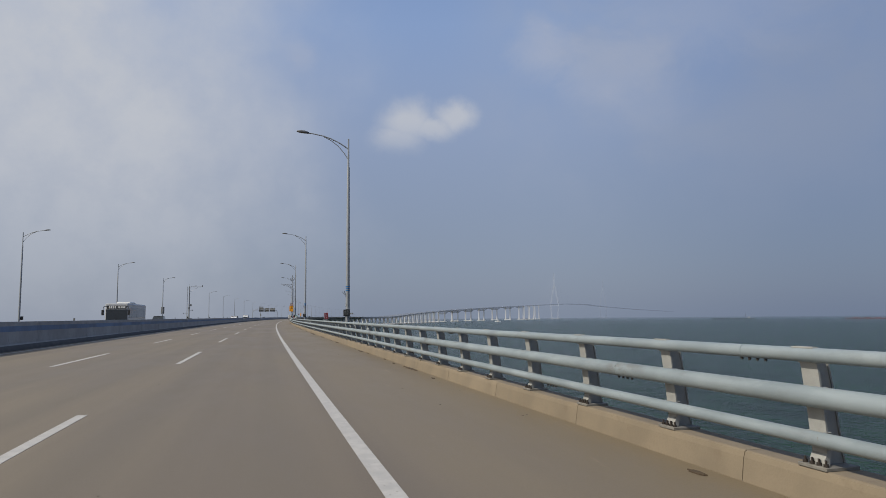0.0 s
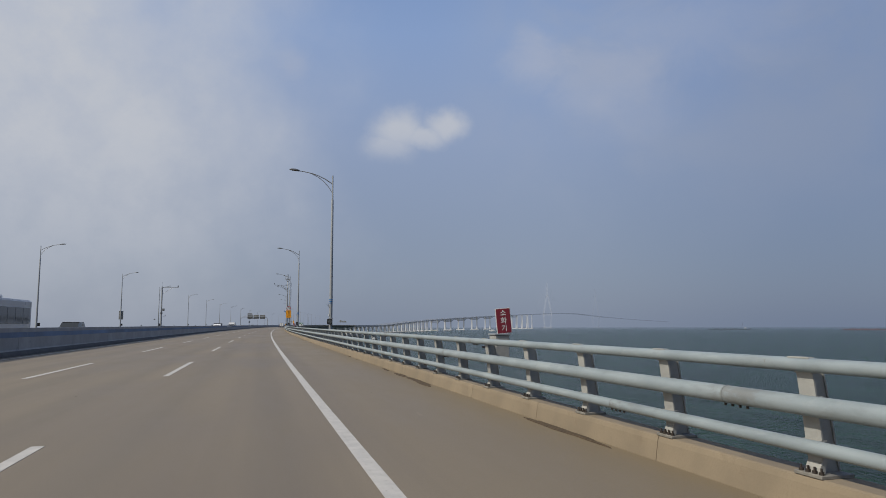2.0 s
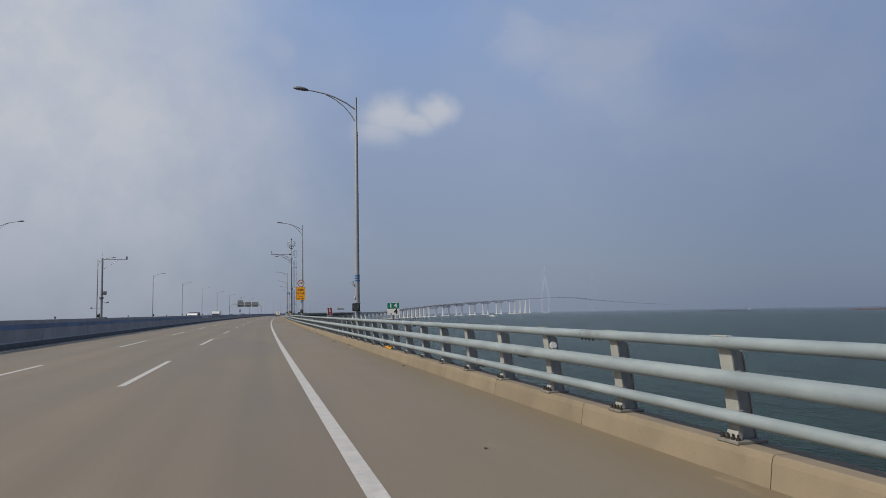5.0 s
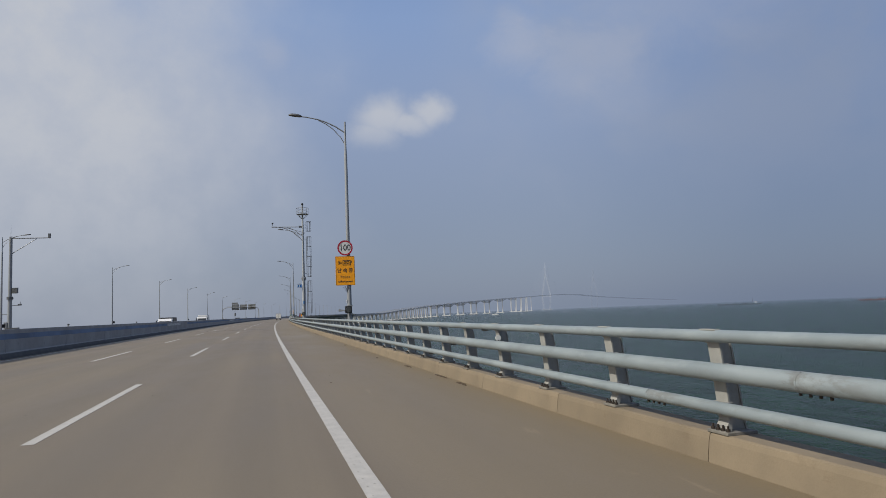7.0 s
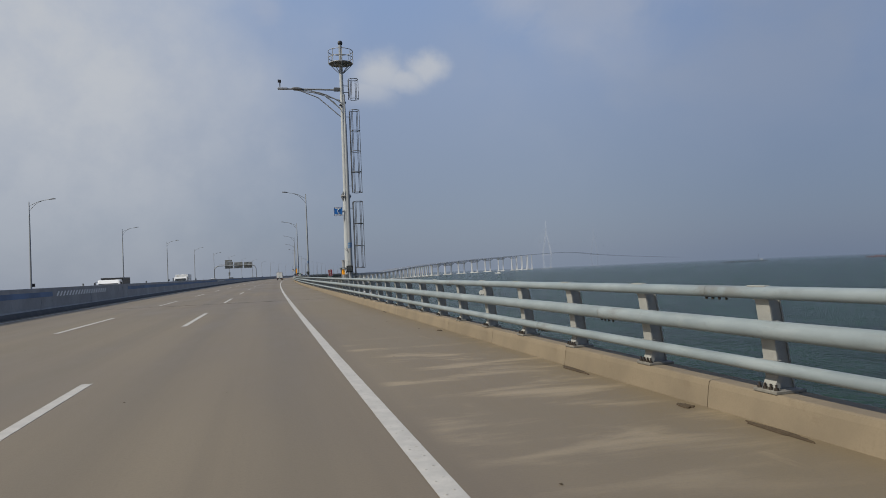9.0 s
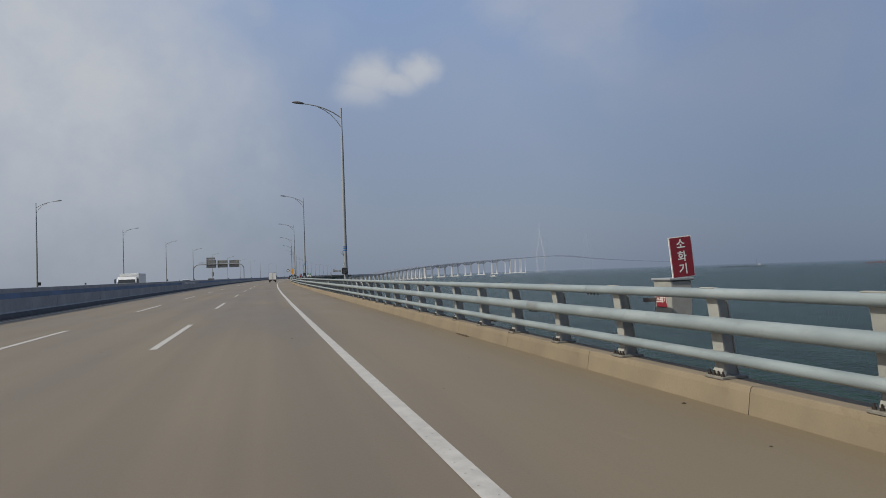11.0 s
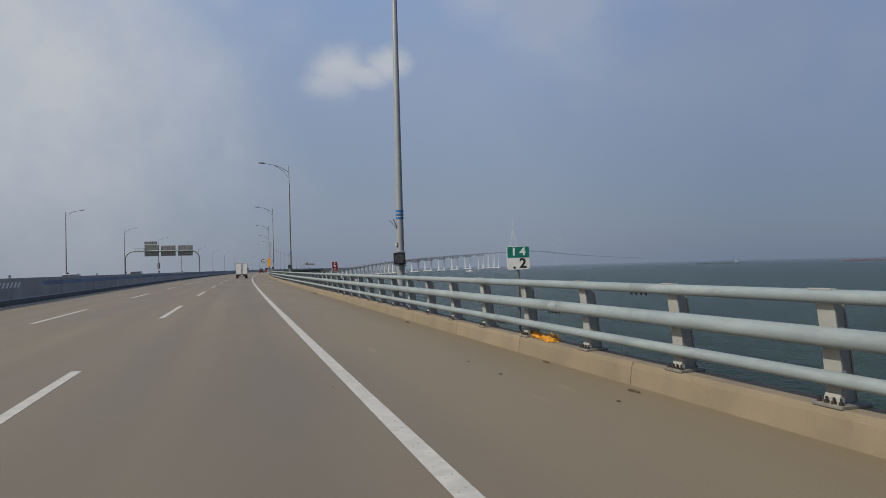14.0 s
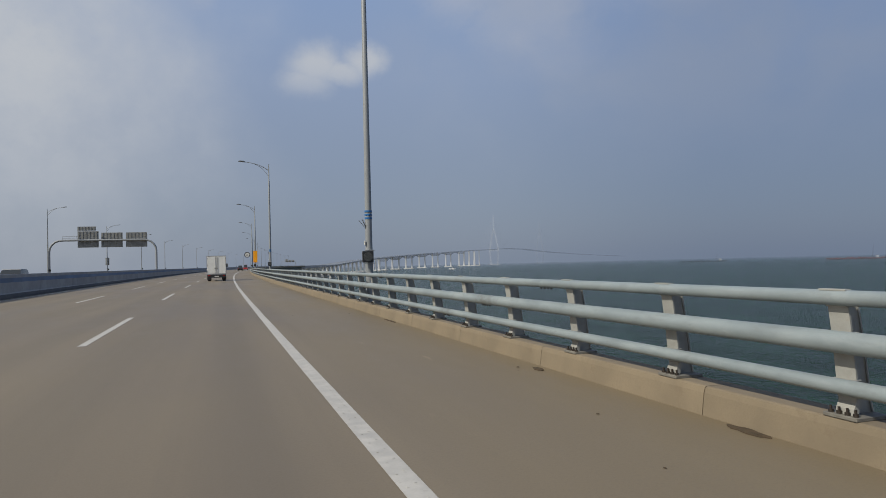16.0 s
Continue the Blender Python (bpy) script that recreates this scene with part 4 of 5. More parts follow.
tube(bm, [(0, 0, 12.55), (-3.5, 0, 12.55)], [0.055, 0.05], 10)
part("arm", bm, M["steel"], mast)
for z0, x1 in ((10.9, -2.6), (11.4, -1.9), (11.9, -2.9)):
    bm = bmesh.new()
    tube(bm, [(-0.1, 0, z0), (x1 * 0.55, 0, z0 + (12.5 - z0) * 0.72), (x1, 0, 12.5)], 0.03, 8)
    part("arm_brace", bm, M["steel"], mast)
bm = bmesh.new()
box(bm, -0.48, -0.12, -0.09, 0.09, 12.46, 12.68, 0.02)
part("arm_clamp", bm, M["dark_steel"], mast)
bm = bmesh.new()
box(bm, -3.8, -3.2, -0.09, 0.09, 12.50, 12.62, 0.03)
part("camera_housing", bm, M["steel"], mast)
bm = bmesh.new()
tube(bm, [(-3.65, 0, 12.68), (-3.65, 0, 12.95)], 0.03, 8)
box(bm, -3.77, -3.57, -0.1, 0.08, 12.93, 13.08, 0.02)
part("arm_camera", bm, M["black"], mast)
for z, x in ((11.75, 0.16), (11.6, -0.15)):
    bm = bmesh.new()
    bmesh.ops.create_uvsphere(bm, u_segments=10, v_segments=8, radius=0.075, matrix=pose(x * 0.9, -0.12, z))
    part("spotlight", bm, M["dark_steel"], mast, smooth=True)

# ladder and its cage, in three lengths
for z0, z1 in ((0.6, 5.75), (6.3, 11.3), (12.0, 13.2)):
    for y in (-0.2, 0.2):
        bm = bmesh.new()
        tube(bm, [(0.42, y, z0), (0.42, y, z1)], 0.022, 6)
        part("ladder_rail", bm, M["dark_steel"], mast)
    n = int((z1 - z0) / 0.3)
    for i in range(n):
        bm = bmesh.new()
        tube(bm, [(0.42, -0.2, z0 + 0.3 * i + 0.1), (0.42, 0.2, z0 + 0.3 * i + 0.1)], 0.011, 5)
        part("rung", bm, M["steel"], mast)
    low = max(z0, 1.75)
    hoops = max(2, int(round((z1 - low) / 1.3)) + 1)
    for i in range(hoops):
        z = low + (z1 - low) * i / (hoops - 1)
        bm = bmesh.new()
        tube(bm, [(0.71 - 0.29 * math.cos(a), 0.29 * math.sin(a), z) for a in [radians(40 + 280 * j / 12) for j in range(13)]], 0.02, 6)
        part("cage_hoop", bm, M["dark_steel"], mast)
    for a in (60, 120, 180, 240, 300):
        bm = bmesh.new()
        q = radians(a)
        tube(bm, [(0.71 - 0.29 * math.cos(q), 0.29 * math.sin(q), low), (0.71 - 0.29 * math.cos(q), 0.29 * math.sin(q), z1)], 0.016, 5)
        part("cage_bar", bm, M["dark_steel"], mast)
    for z in (z0 + 0.4, z1 - 0.4):
        bm = bmesh.new()
        tube(bm, [(0.1, 0, z), (0.42, 0, z)], 0.02, 6)
        part("ladder_bracket", bm, M["dark_steel"], mast)
bm = bmesh.new()
tube(bm, [(0, 0, 0.2), (0, 0, 0.24)], 0.38, 16)
part("base_plate", bm, M["steel"], mast)

cabinet = empty("control_cabinet", at_road(MAST_S + 0.9, MAST_D - 0.05), "grey metal control cabinet beside the mast", "cabinet")
bm = bmesh.new()
box(bm, -0.22, 0.22, -0.3, 0.3, 0.2, 2.2, 0.02)
part("body", bm, M["steel"], cabinet)
bm = bmesh.new()
box(bm, -0.19, 0.19, -0.315, -0.30, 0.5, 2.1, 0.006)
door = part("door", bm, M["pole"], cabinet)
bm = bmesh.new()
box(bm, 0.11, 0.15, -0.335, -0.315, 1.2, 1.35, 0.004)
part("handle", bm, M["black"], door)
bm = bmesh.new()
box(bm, -0.26, 0.26, -0.36, 0.34, 2.2, 2.25, 0.01)
part("roof", bm, M["steel"], cabinet)

phone = empty("emergency_phone", at_road(MAST_S - 0.2, 4.66), "yellow emergency phone box on a steel frame behind the rail", "emergency phone")
bm = bmesh.new()
box(bm, -0.36, -0.22, -0.16, 0.12, 1.36, 1.68, 0.015)
part("box", bm, M["yellow"], phone)
bm = bmesh.new()
box(bm, -0.21, -0.02, -0.18, -0.12, 1.36, 1.68, 0.01)
dr = part("door", bm, M["white"], phone)
bm = bmesh.new()
tube(bm, [(-0.11, -0.19, 1.60), (-0.13, -0.19, 1.52), (-0.11, -0.19, 1.44)], 0.02, 6)
part("handset", bm, M["black"], dr)
bm = bmesh.new()
box(bm, -0.5, 0.2, -0.22, 0.18, 1.74, 1.78, 0.008)
part("canopy", bm, M["dark_steel"], phone)
for x in (-0.40, 0.08):
    bm = bmesh.new()
    tube(bm, [(x, 0.0, 0.2), (x, 0.0, 1.74)], 0.028, 8)
    part("leg", bm, M["dark_steel"], phone)
for i in range(3):
    hoop = empty("hoop_rail", at_road(MAST_S + 1.9 + 0.55 * i, 4.62), "bent pipe hoop rail at the platform's edge", "rail", "hoop rails by the mast")
    bm = bmesh.new()
    tube(bm, [(0, -0.18, 0.2), (0, -0.18, 1.45), (0, -0.12, 1.56), (0, 0.0, 1.60), (0, 0.12, 1.56), (0, 0.18, 1.45), (0, 0.18, 0.2)], 0.02, 8)
    part("pipe", bm, M["pole"], hoop)

blue = empty("phone_sign", at_road(MAST_S, MAST_D), "blue sign with white handset on the mast", "road sign")
bm = bmesh.new()
board(bm, 0.52, 0.52, 0.015, 0.01, -0.22, 5.15, -0.52)
face = part("panel", bm, M["sign_blue"], blue)
for x0, x1, z0, z1 in ((-0.25, 0.25, 0.24, 0.255), (-0.25, 0.25, -0.255, -0.24), (-0.255, -0.24, -0.24, 0.24), (0.24, 0.255, -0.24, 0.24)):
    bm = bmesh.new()
    box(bm, -0.52 + x0, -0.52 + x1, -0.226, -0.222, 5.15 + z0, 5.15 + z1)
    part("border", bm, M["white"], face)
bm = bmesh.new()
tube(bm, [(-0.47, -0.226, 5.29), (-0.54, -0.226, 5.22), (-0.54, -0.226, 5.10), (-0.47, -0.226, 5.03)], [0.03, 0.018, 0.018, 0.03], 8)
part("handset", bm, M["white"], face)
for z, n in ((5.345, 3), (4.955, 5)):
    for i in range(n):
        bm = bmesh.new()
        w = 0.38 / n
        box(bm, -0.71 + i * w + 0.01, -0.71 + (i + 1) * w - 0.01, -0.226, -0.222, z - 0.025, z + 0.025)
        part("bar", bm, M["white"], face)
bm = bmesh.new()
box(bm, -0.5, -0.15, -0.20, -0.17, 5.1, 5.2)
part("bracket", bm, M["steel"], blue)

# ---------------------------------------------------------------- camera mast of the far side
cc = empty("camera_mast", at_road(244.6, -28.6), "grey steel mast with a camera arm across the opposite carriageway", "mast")
bm = bmesh.new()
tube(bm, [(0, 0, 0), (0, 0, 4.7)], [0.24, 0.22], 14)
part("lower_tube", bm, M["pole"], cc)
bm = bmesh.new()
tube(bm, [(0, 0, 4.7), (0, 0, 11.9)], [0.20, 0.17], 14)
part("upper_tube", bm, M["pole"], cc)
bm = bmesh.new()
tube(bm, [(0, 0, 4.6), (0, 0, 4.9)], 0.34, 14)
part("flange", bm, M["dark_steel"], cc)
bm = bmesh.new()
tube(bm, [(0, 0, 11.7), (4.1, 0, 11.75)], 0.06, 8)
part("arm", bm, M["steel"], cc)
bm = bmesh.new()
tube(bm, [(0.1, 0, 9.9), (2.7, 0, 11.65)], 0.04, 8)
part("arm_brace", bm, M["steel"], cc)
bm = bmesh.new()
box(bm, 3.95, 4.2, -0.12, 0.12, 11.7, 12.25, 0.02)
part("arm_camera", bm, M["dark_steel"], cc)
bm = bmesh.new()
tube(bm, [(0, 0, 11.9), (0, 0, 13.3)], [0.02, 0.01], 6)
part("lightning_rod", bm, M["steel"], cc)
bm = bmesh.new()
box(bm, 0.25, 0.80, -0.2, 0.2, 5.3, 5.95, 0.02)
part("equipment_box", bm, M["dark_steel"], cc)
for x, z in ((-1.6, 2.9), (1.1, 3.9)):
    bm = bmesh.new()
    tube(bm, [(0, 0, z), (x, 0, z)], 0.03, 6)
    part("sensor_arm", bm, M["steel"], cc)
    bm = bmesh.new()
    box(bm, x - 0.25, x + 0.12, -0.08, 0.08, z - 0.02, z + 0.16, 0.02)
    tube(bm, [(x, 0, z), (x, 0, z + 0.42)], 0.02, 6)
    part("sensor", bm, M["dark_steel"], cc)
bm = bmesh.new()
box(bm, -0.55, -0.22, -0.25, 0.25, 0.0, 2.0, 0.02)
part("cabinet", bm, M["steel"], cc)
bm = bmesh.new()
box(bm, -0.35, 0.95, -0.3, 0.3, 0.9, 1.35, 0.03)
part("junction_box", bm, M["dark_steel"], cc)
for s in (FAR_S[3], FAR_S[10]):
    sg = empty("sign_box", at_road(s, FAR_D), "grey sign box seen from behind on a far lamp pole", "road sign", "sign boxes on far lamps")
    bm = bmesh.new()
    box(bm, -0.38, 0.42, 0.12, 0.30, 2.6, 4.3, 0.03)
    part("box", bm, M["panel_back"], sg)
    bm = bmesh.new()
    box(bm, -0.1, 0.1, 0.05, 0.12, 3.2, 3.7)
    part("bracket", bm, M["steel"], sg)


for i in range(9):
    mk = empty("marker_post", at_road(FAR_S[0] + 25.3 + 50.7 * i, -28.7), "short grey marker post on the far edge of the bridge", "post", "marker posts of the far edge")
    bm = bmesh.new()
    box(bm, -0.11, 0.11, -0.09, 0.09, 0.0, 1.45, 0.02)
    part("body", bm, M["panel_back"], mk)
    bm = bmesh.new()
    box(bm, -0.14, 0.14, -0.12, 0.12, 1.45, 1.56, 0.02)
    part("cap", bm, M["dark_steel"], mk)


def gantry(s, d0, d1):
    """A bent-pipe sign gantry seen from behind."""
    mid = (d0 + d1) / 2
    g = empty("sign_gantry", at_road(s, mid), "bent grey pipe gantry carrying direction signs seen from behind", "gantry", "sign gantries")
    h = (d1 - d0) / 2
    bm = bmesh.new()
    pts = [(-h, 0, 0), (-h, 0, 4.6)]
    pts += [(-h + 1.8 - 1.8 * math.cos(a), 0, 4.6 + 1.9 * math.sin(a)) for a in [radians(q) for q in (20, 40, 60, 80)]]
    pts += [(-h + 2.2, 0, 6.52), (h - 2.2, 0, 6.52)]
    pts += [(h - 1.8 + 1.8 * math.cos(a), 0, 4.6 + 1.9 * math.sin(a)) for a in [radians(q) for q in (80, 60, 40, 20)]]
    pts += [(h, 0, 4.6), (h, 0, 0)]
    tube(bm, pts, 0.17, 12)
    part("frame", bm, M["pole"], g)
    k = h / 8.2
    for x0, x1, z0, z1 in ((-4.0, -0.8, 5.3, 8.05), (-0.4, 2.9, 5.3, 7.8), (3.4, 6.75, 5.3, 7.8), (-4.0, -1.2, 8.15, 8.85)):
        bm = bmesh.new()
        box(bm, x0 * k, x1 * k, 0.26, 0.33, z0, z1, 0.01)
        pn = part("sign_panel", bm, M["panel_back"], g, "back of a direction sign with ribs")
        n = 6
        for i in range(n):
            x = (x0 + (x1 - x0) * (i + 0.5) / n) * k
            bm = bmesh.new()
            box(bm, x - 0.04, x + 0.04, 0.20, 0.26, z0 + 0.05, z1 - 0.05)
            part("rib", bm, M["panel_back"], pn)
    for z in (6.9, 7.2):
        bm = bmesh.new()
        tube(bm, [(-h + 2.0, 0.1, z), (-4.0 * k, 0.1, z)], 0.025, 6)
        part("handrail", bm, M["steel"], g)
    for x in (-h + 2.0, -h + 3.0, -4.1 * k):
        bm = bmesh.new()
        tube(bm, [(x, 0.1, 6.5), (x, 0.1, 7.2)], 0.02, 6)
        part("handrail_post", bm, M["steel"], g)
    return g


gantry(498.5, -28.3, -11.75)
gantry(1180.0, -10.6, 4.6)

# ---------------------------------------------------------------- vehicles


def wheel(name, parent, x, y, r, w):
    bm = bmesh.new()
    tube(bm, [(x - w / 2, y, r), (x - w / 2 + 0.03, y, r), (x + w / 2 - 0.03, y, r), (x + w / 2, y, r)], [r - 0.03, r, r, r - 0.03], 20)
    wh = part(name, bm, M["tyre"], parent)
    bm = bmesh.new()
    tube(bm, [(x - w / 2 - 0.006, y, r), (x + w / 2 + 0.006, y, r)], r * 0.58, 14)
    part("rim", bm, M["steel"], wh)
    return wh


def box_truck(s, d):
    """A small cab-over truck with a white cargo box; its tail faces -y."""
    tr = empty("box_truck", at_road(s, d), "small white box truck with double rear doors driving in the lane", "truck")
    bm = bmesh.new()
    box(bm, -0.975, 0.975, 0.0, 3.3, 0.72, 2.66, 0.02)
    body = part("cargo_box", bm, M["white"], tr, "white cargo box")
    for x0, x1 in ((-0.93, -0.01), (0.01, 0.93)):
        bm = bmesh.new()
        box(bm, x0, x1, -0.025, 0.0, 0.80, 2.58, 0.01)
        dr = part("rear_door", bm, M["white"], body)
        for z in (1.0, 1.7, 2.4):
            xo = x0 if x0 < -0.5 else x1
            bm = bmesh.new()
            box(bm, xo - 0.05, xo + 0.05, -0.045, -0.025, z - 0.05, z + 0.05)
            part("hinge", bm, M["steel"], dr)
        xi = -0.10 if x0 < -0.5 else 0.10
        bm = bmesh.new()
        tube(bm, [(xi, -0.05, 0.82), (xi, -0.05, 2.56)], 0.016, 6)
        part("lock_bar", bm, M["steel"], dr)
        bm = bmesh.new()
        box(bm, xi - 0.09, xi + 0.03, -0.07, -0.04, 1.32, 1.38)
        part("handle", bm, M["dark_steel"], dr)
    for x0, x1, z0, z1 in ((-0.99, 0.99, 2.58, 2.68), (-0.99, 0.99, 0.68, 0.78), (-0.99, -0.93, 0.78, 2.58), (0.93, 0.99, 0.78, 2.58)):
        bm = bmesh.new()
        box(bm, x0, x1, -0.015, 0.05, z0, z1, 0.006)
        part("frame_edge", bm, M["steel"], body)
    bm = bmesh.new()
    box(bm, -0.84, 0.84, 3.4, 5.0, 0.55, 1.35, 0.06)
    box(bm, -0.80, 0.80, 3.45, 4.7, 1.30, 1.98, 0.12)
    part("cab", bm, M["car_white"], tr)
    bm = bmesh.new()
    box(bm, -0.45, 0.45, 0.05, 4.9, 0.5, 0.68, 0.02)
    part("chassis", bm, M["black"], tr)
    bm = bmesh.new()
    box(bm, -0.95, 0.95, -0.01, 0.10, 0.36, 0.68, 0.015)
    part("bumper", bm, M["black"], tr)
    for x in (-0.75, 0.75):
        bm = bmesh.new()
        box(bm, x - 0.10, x + 0.10, -0.03, 0.03, 0.54, 0.62, 0.01)
        part("tail_lamp", bm, M["tail"], tr)
        bm = bmesh.new()
        box(bm, x - 0.22, x + 0.22, 0.55, 0.56, 0.12, 0.45)
        part("mud_flap", bm, M["black"], tr)
        wheel("wheel", tr, x, 1.0, 0.29, 0.32)
        wheel("wheel", tr, x, 4.3, 0.29, 0.2)
        bm = bmesh.new()
        sx = 1 if x > 0 else -1
        tube(bm, [(sx * 0.82, 4.7, 1.6), (sx * 1.04, 4.75, 1.75)], 0.015, 6)
        box(bm, sx * 1.04 - 0.08, sx * 1.04 + 0.08, 4.72, 4.78, 1.45, 1.85, 0.02)
        part("mirror", bm, M["black"], tr)
    bm = bmesh.new()
    box(bm, -0.2, 0.2, -0.02, 0.0, 0.45, 0.55)
    part("plate", bm, M["sticker"], tr)
    return tr


box_truck(446.6, -0.66)


def lofted(bm, sections):
    """A body from cross sections: y, then half width and height points of each."""
    rings = []
    for y, pts in sections:
        full = [(x, z) for x, z in pts] + [(-x, z) for x, z in reversed(pts)]
        rings.append([bm.verts.new((x, y, z)) for x, z in full])
    n = len(rings[0])
    for a, b in zip(rings, rings[1:]):
        for j in range(n):
            bm.faces.new((a[j], a[(j + 1) % n], b[(j + 1) % n], b[j]))
    bm.faces.new(rings[0][::-1])
    bm.faces.new(rings[-1])
    bmesh.ops.recalc_face_normals(bm, faces=bm.faces[:])
    return bm


def car(s, d, paint, word, label, tall=1.48, length=4.6, oncoming=True, category="car"):
    """A passenger car; its front faces +y before it is turned."""
    c = empty(word, at_road(s, d, 0, 180 if oncoming else 0), label, category)
    L, w = length / 2, 0.9
    bm = bmesh.new()
    lofted(bm, [(-L, [(w * 0.86, 0.45), (w * 0.9, 0.80), (w * 0.82, 0.95)]), (-L + 0.25, [(w, 0.28), (w, 0.85), (w * 0.88, 1.02)]), (-0.3, [(w, 0.22), (w, 0.88), (w * 0.9, 1.0)]), (L * 0.45, [(w, 0.22), (w, 0.85), (w * 0.9, 0.97)]), (L - 0.25, [(w * 0.97, 0.28), (w * 0.95, 0.72), (w * 0.85, 0.84)]), (L, [(w * 0.8, 0.35), (w * 0.82, 0.62), (w * 0.75, 0.70)])])
    bmesh.ops.bevel(bm, geom=bm.edges[:], offset=0.03, segments=1, affect="EDGES")
    part("body", bm, paint, c)
    bm = bmesh.new()
    lofted(bm, [(-L + 0.35, [(w * 0.86, 0.98), (w * 0.80, 1.0)]), (-L + 0.85, [(w * 0.88, 0.98), (w * 0.70, tall - 0.06)]), (-0.4, [(w * 0.9, 0.97), (w * 0.72, tall)]), (0.35, [(w * 0.9, 0.95), (w * 0.70, tall - 0.05)]), (L * 0.5, [(w * 0.88, 0.94), (w * 0.82, 0.96)])])
    part("cabin_glass", bm, M["glass"], c)
    bm = bmesh.new()
    box(bm, -w * 0.69, w * 0.69, -L + 0.95, 0.25, tall - 0.06, tall + 0.02, 0.025)
    part("roof", bm, paint, c)
    for x in (-0.66, 0.66):
        bm = bmesh.new()
        box(bm, x - 0.17, x + 0.17, L - 0.17, L - 0.04, 0.60, 0.74, 0.02)
        part("headlight", bm, M["white"], c)
        bm = bmesh.new()
        box(bm, x - 0.18, x + 0.14, -L - 0.01, -L + 0.08, 0.72, 0.88, 0.02)
        part("tail_lamp", bm, M["tail"], c)
        for y in (-L + 0.85, L - 0.85):
            wheel("wheel", c, x * 1.2, y, 0.33, 0.22)
        bm = bmesh.new()
        sx = 1 if x > 0 else -1
        box(bm, sx * 0.93 - 0.1, sx * 0.93 + 0.1, 0.55, 0.70, 0.98, 1.12, 0.03)
        part("mirror", bm, M["black"], c)
    return c


car(105.3, -15.0, M["car_dark"], "suv", "dark sport utility car on the opposite carriageway", 1.72, 4.7, category="car")
car(400.5, -17.2, M["car_white"], "car", "white hatchback on the opposite carriageway", 1.50)
car(428.9, -15.0, M["bus_body"], "suv", "silver sport utility car on the opposite carriageway", 1.66, 4.7)
car(690.0, -0.5, M["car_red"], "van", "red van far ahead in the lane", 2.3, 5.0, oncoming=False, category="van")
car(640.0, -0.6, M["car_dark"], "van", "dark van far ahead in the lane", 1.9, 4.9, oncoming=False, category="van")


def coach(s, d):
    b = empty("bus", at_road(s, d, 0, 180), "silver intercity bus with dark windscreen on the opposite carriageway", "bus")
    L, w, h = 11.0, 1.20, 3.12
    bm = bmesh.new()
    box(bm, -w, w, -L, 0, 0.4, h, 0.12)
    body = part("body", bm, M["bus_body"], b)
    bm = bmesh.new()
    box(bm, -w + 0.10, w - 0.10, -0.03, 0.02, 1.15, 2.45, 0.01)
    part("windscreen", bm, M["glass"], body)
    bm = bmesh.new()
    box(bm, -w + 0.2, w - 0.2, -0.02, 0.025, 2.55, 2.85, 0.01)
    dest = part("destination_board", bm, M["black"], body)
    for i in range(3):
        bm = bmesh.new()
        box(bm, -0.88 + i * 0.27, -0.66 + i * 0.27, 0.025, 0.03, 2.62, 2.78)
        part("bar", bm, M["white"], dest)
    for i in range(4):
        bm = bmesh.new()
        box(bm, 0.06 + i * 0.2, 0.20 + i * 0.2, 0.025, 0.03, 2.57, 2.83)
        part("bar", bm, M["white"], dest)
    for sx in (-1, 1):
        for i in range(7):
            bm = bmesh.new()
            box(bm, sx * w - 0.015, sx * w + 0.015, -10.6 + i * 1.45, -10.6 + i * 1.45 + 1.38, 1.55, 2.6, 0.005)
            part("side_window", bm, M["glass"], body)
        bm = bmesh.new()
        tube(bm, [(sx * 1.0, 0.0, 2.8), (sx * 1.25, 0.35, 2.75), (sx * 1.32, 0.4, 2.4)], 0.03, 6)
        box(bm, sx * 1.33 - 0.13, sx * 1.33 + 0.13, 0.34, 0.46, 1.8, 2.4, 0.04)
        part("mirror", bm, M["black"], b)
        bm = bmesh.new()
        box(bm, sx * 0.85 - 0.2, sx * 0.85 + 0.2, -0.03, 0.03, 0.75, 0.95, 0.02)
        part("headlight", bm, M["white"], b)
        for y in (-2.6, -8.2):
            wheel("wheel", b, sx * 1.05, y, 0.5, 0.3)
    bm = bmesh.new()
    box(bm, -0.75, 0.75, -6.8, -3.6, h, h + 0.22, 0.08)
    part("air_conditioner", bm, M["white"], b)
    return b


coach(84.0, -16.15)


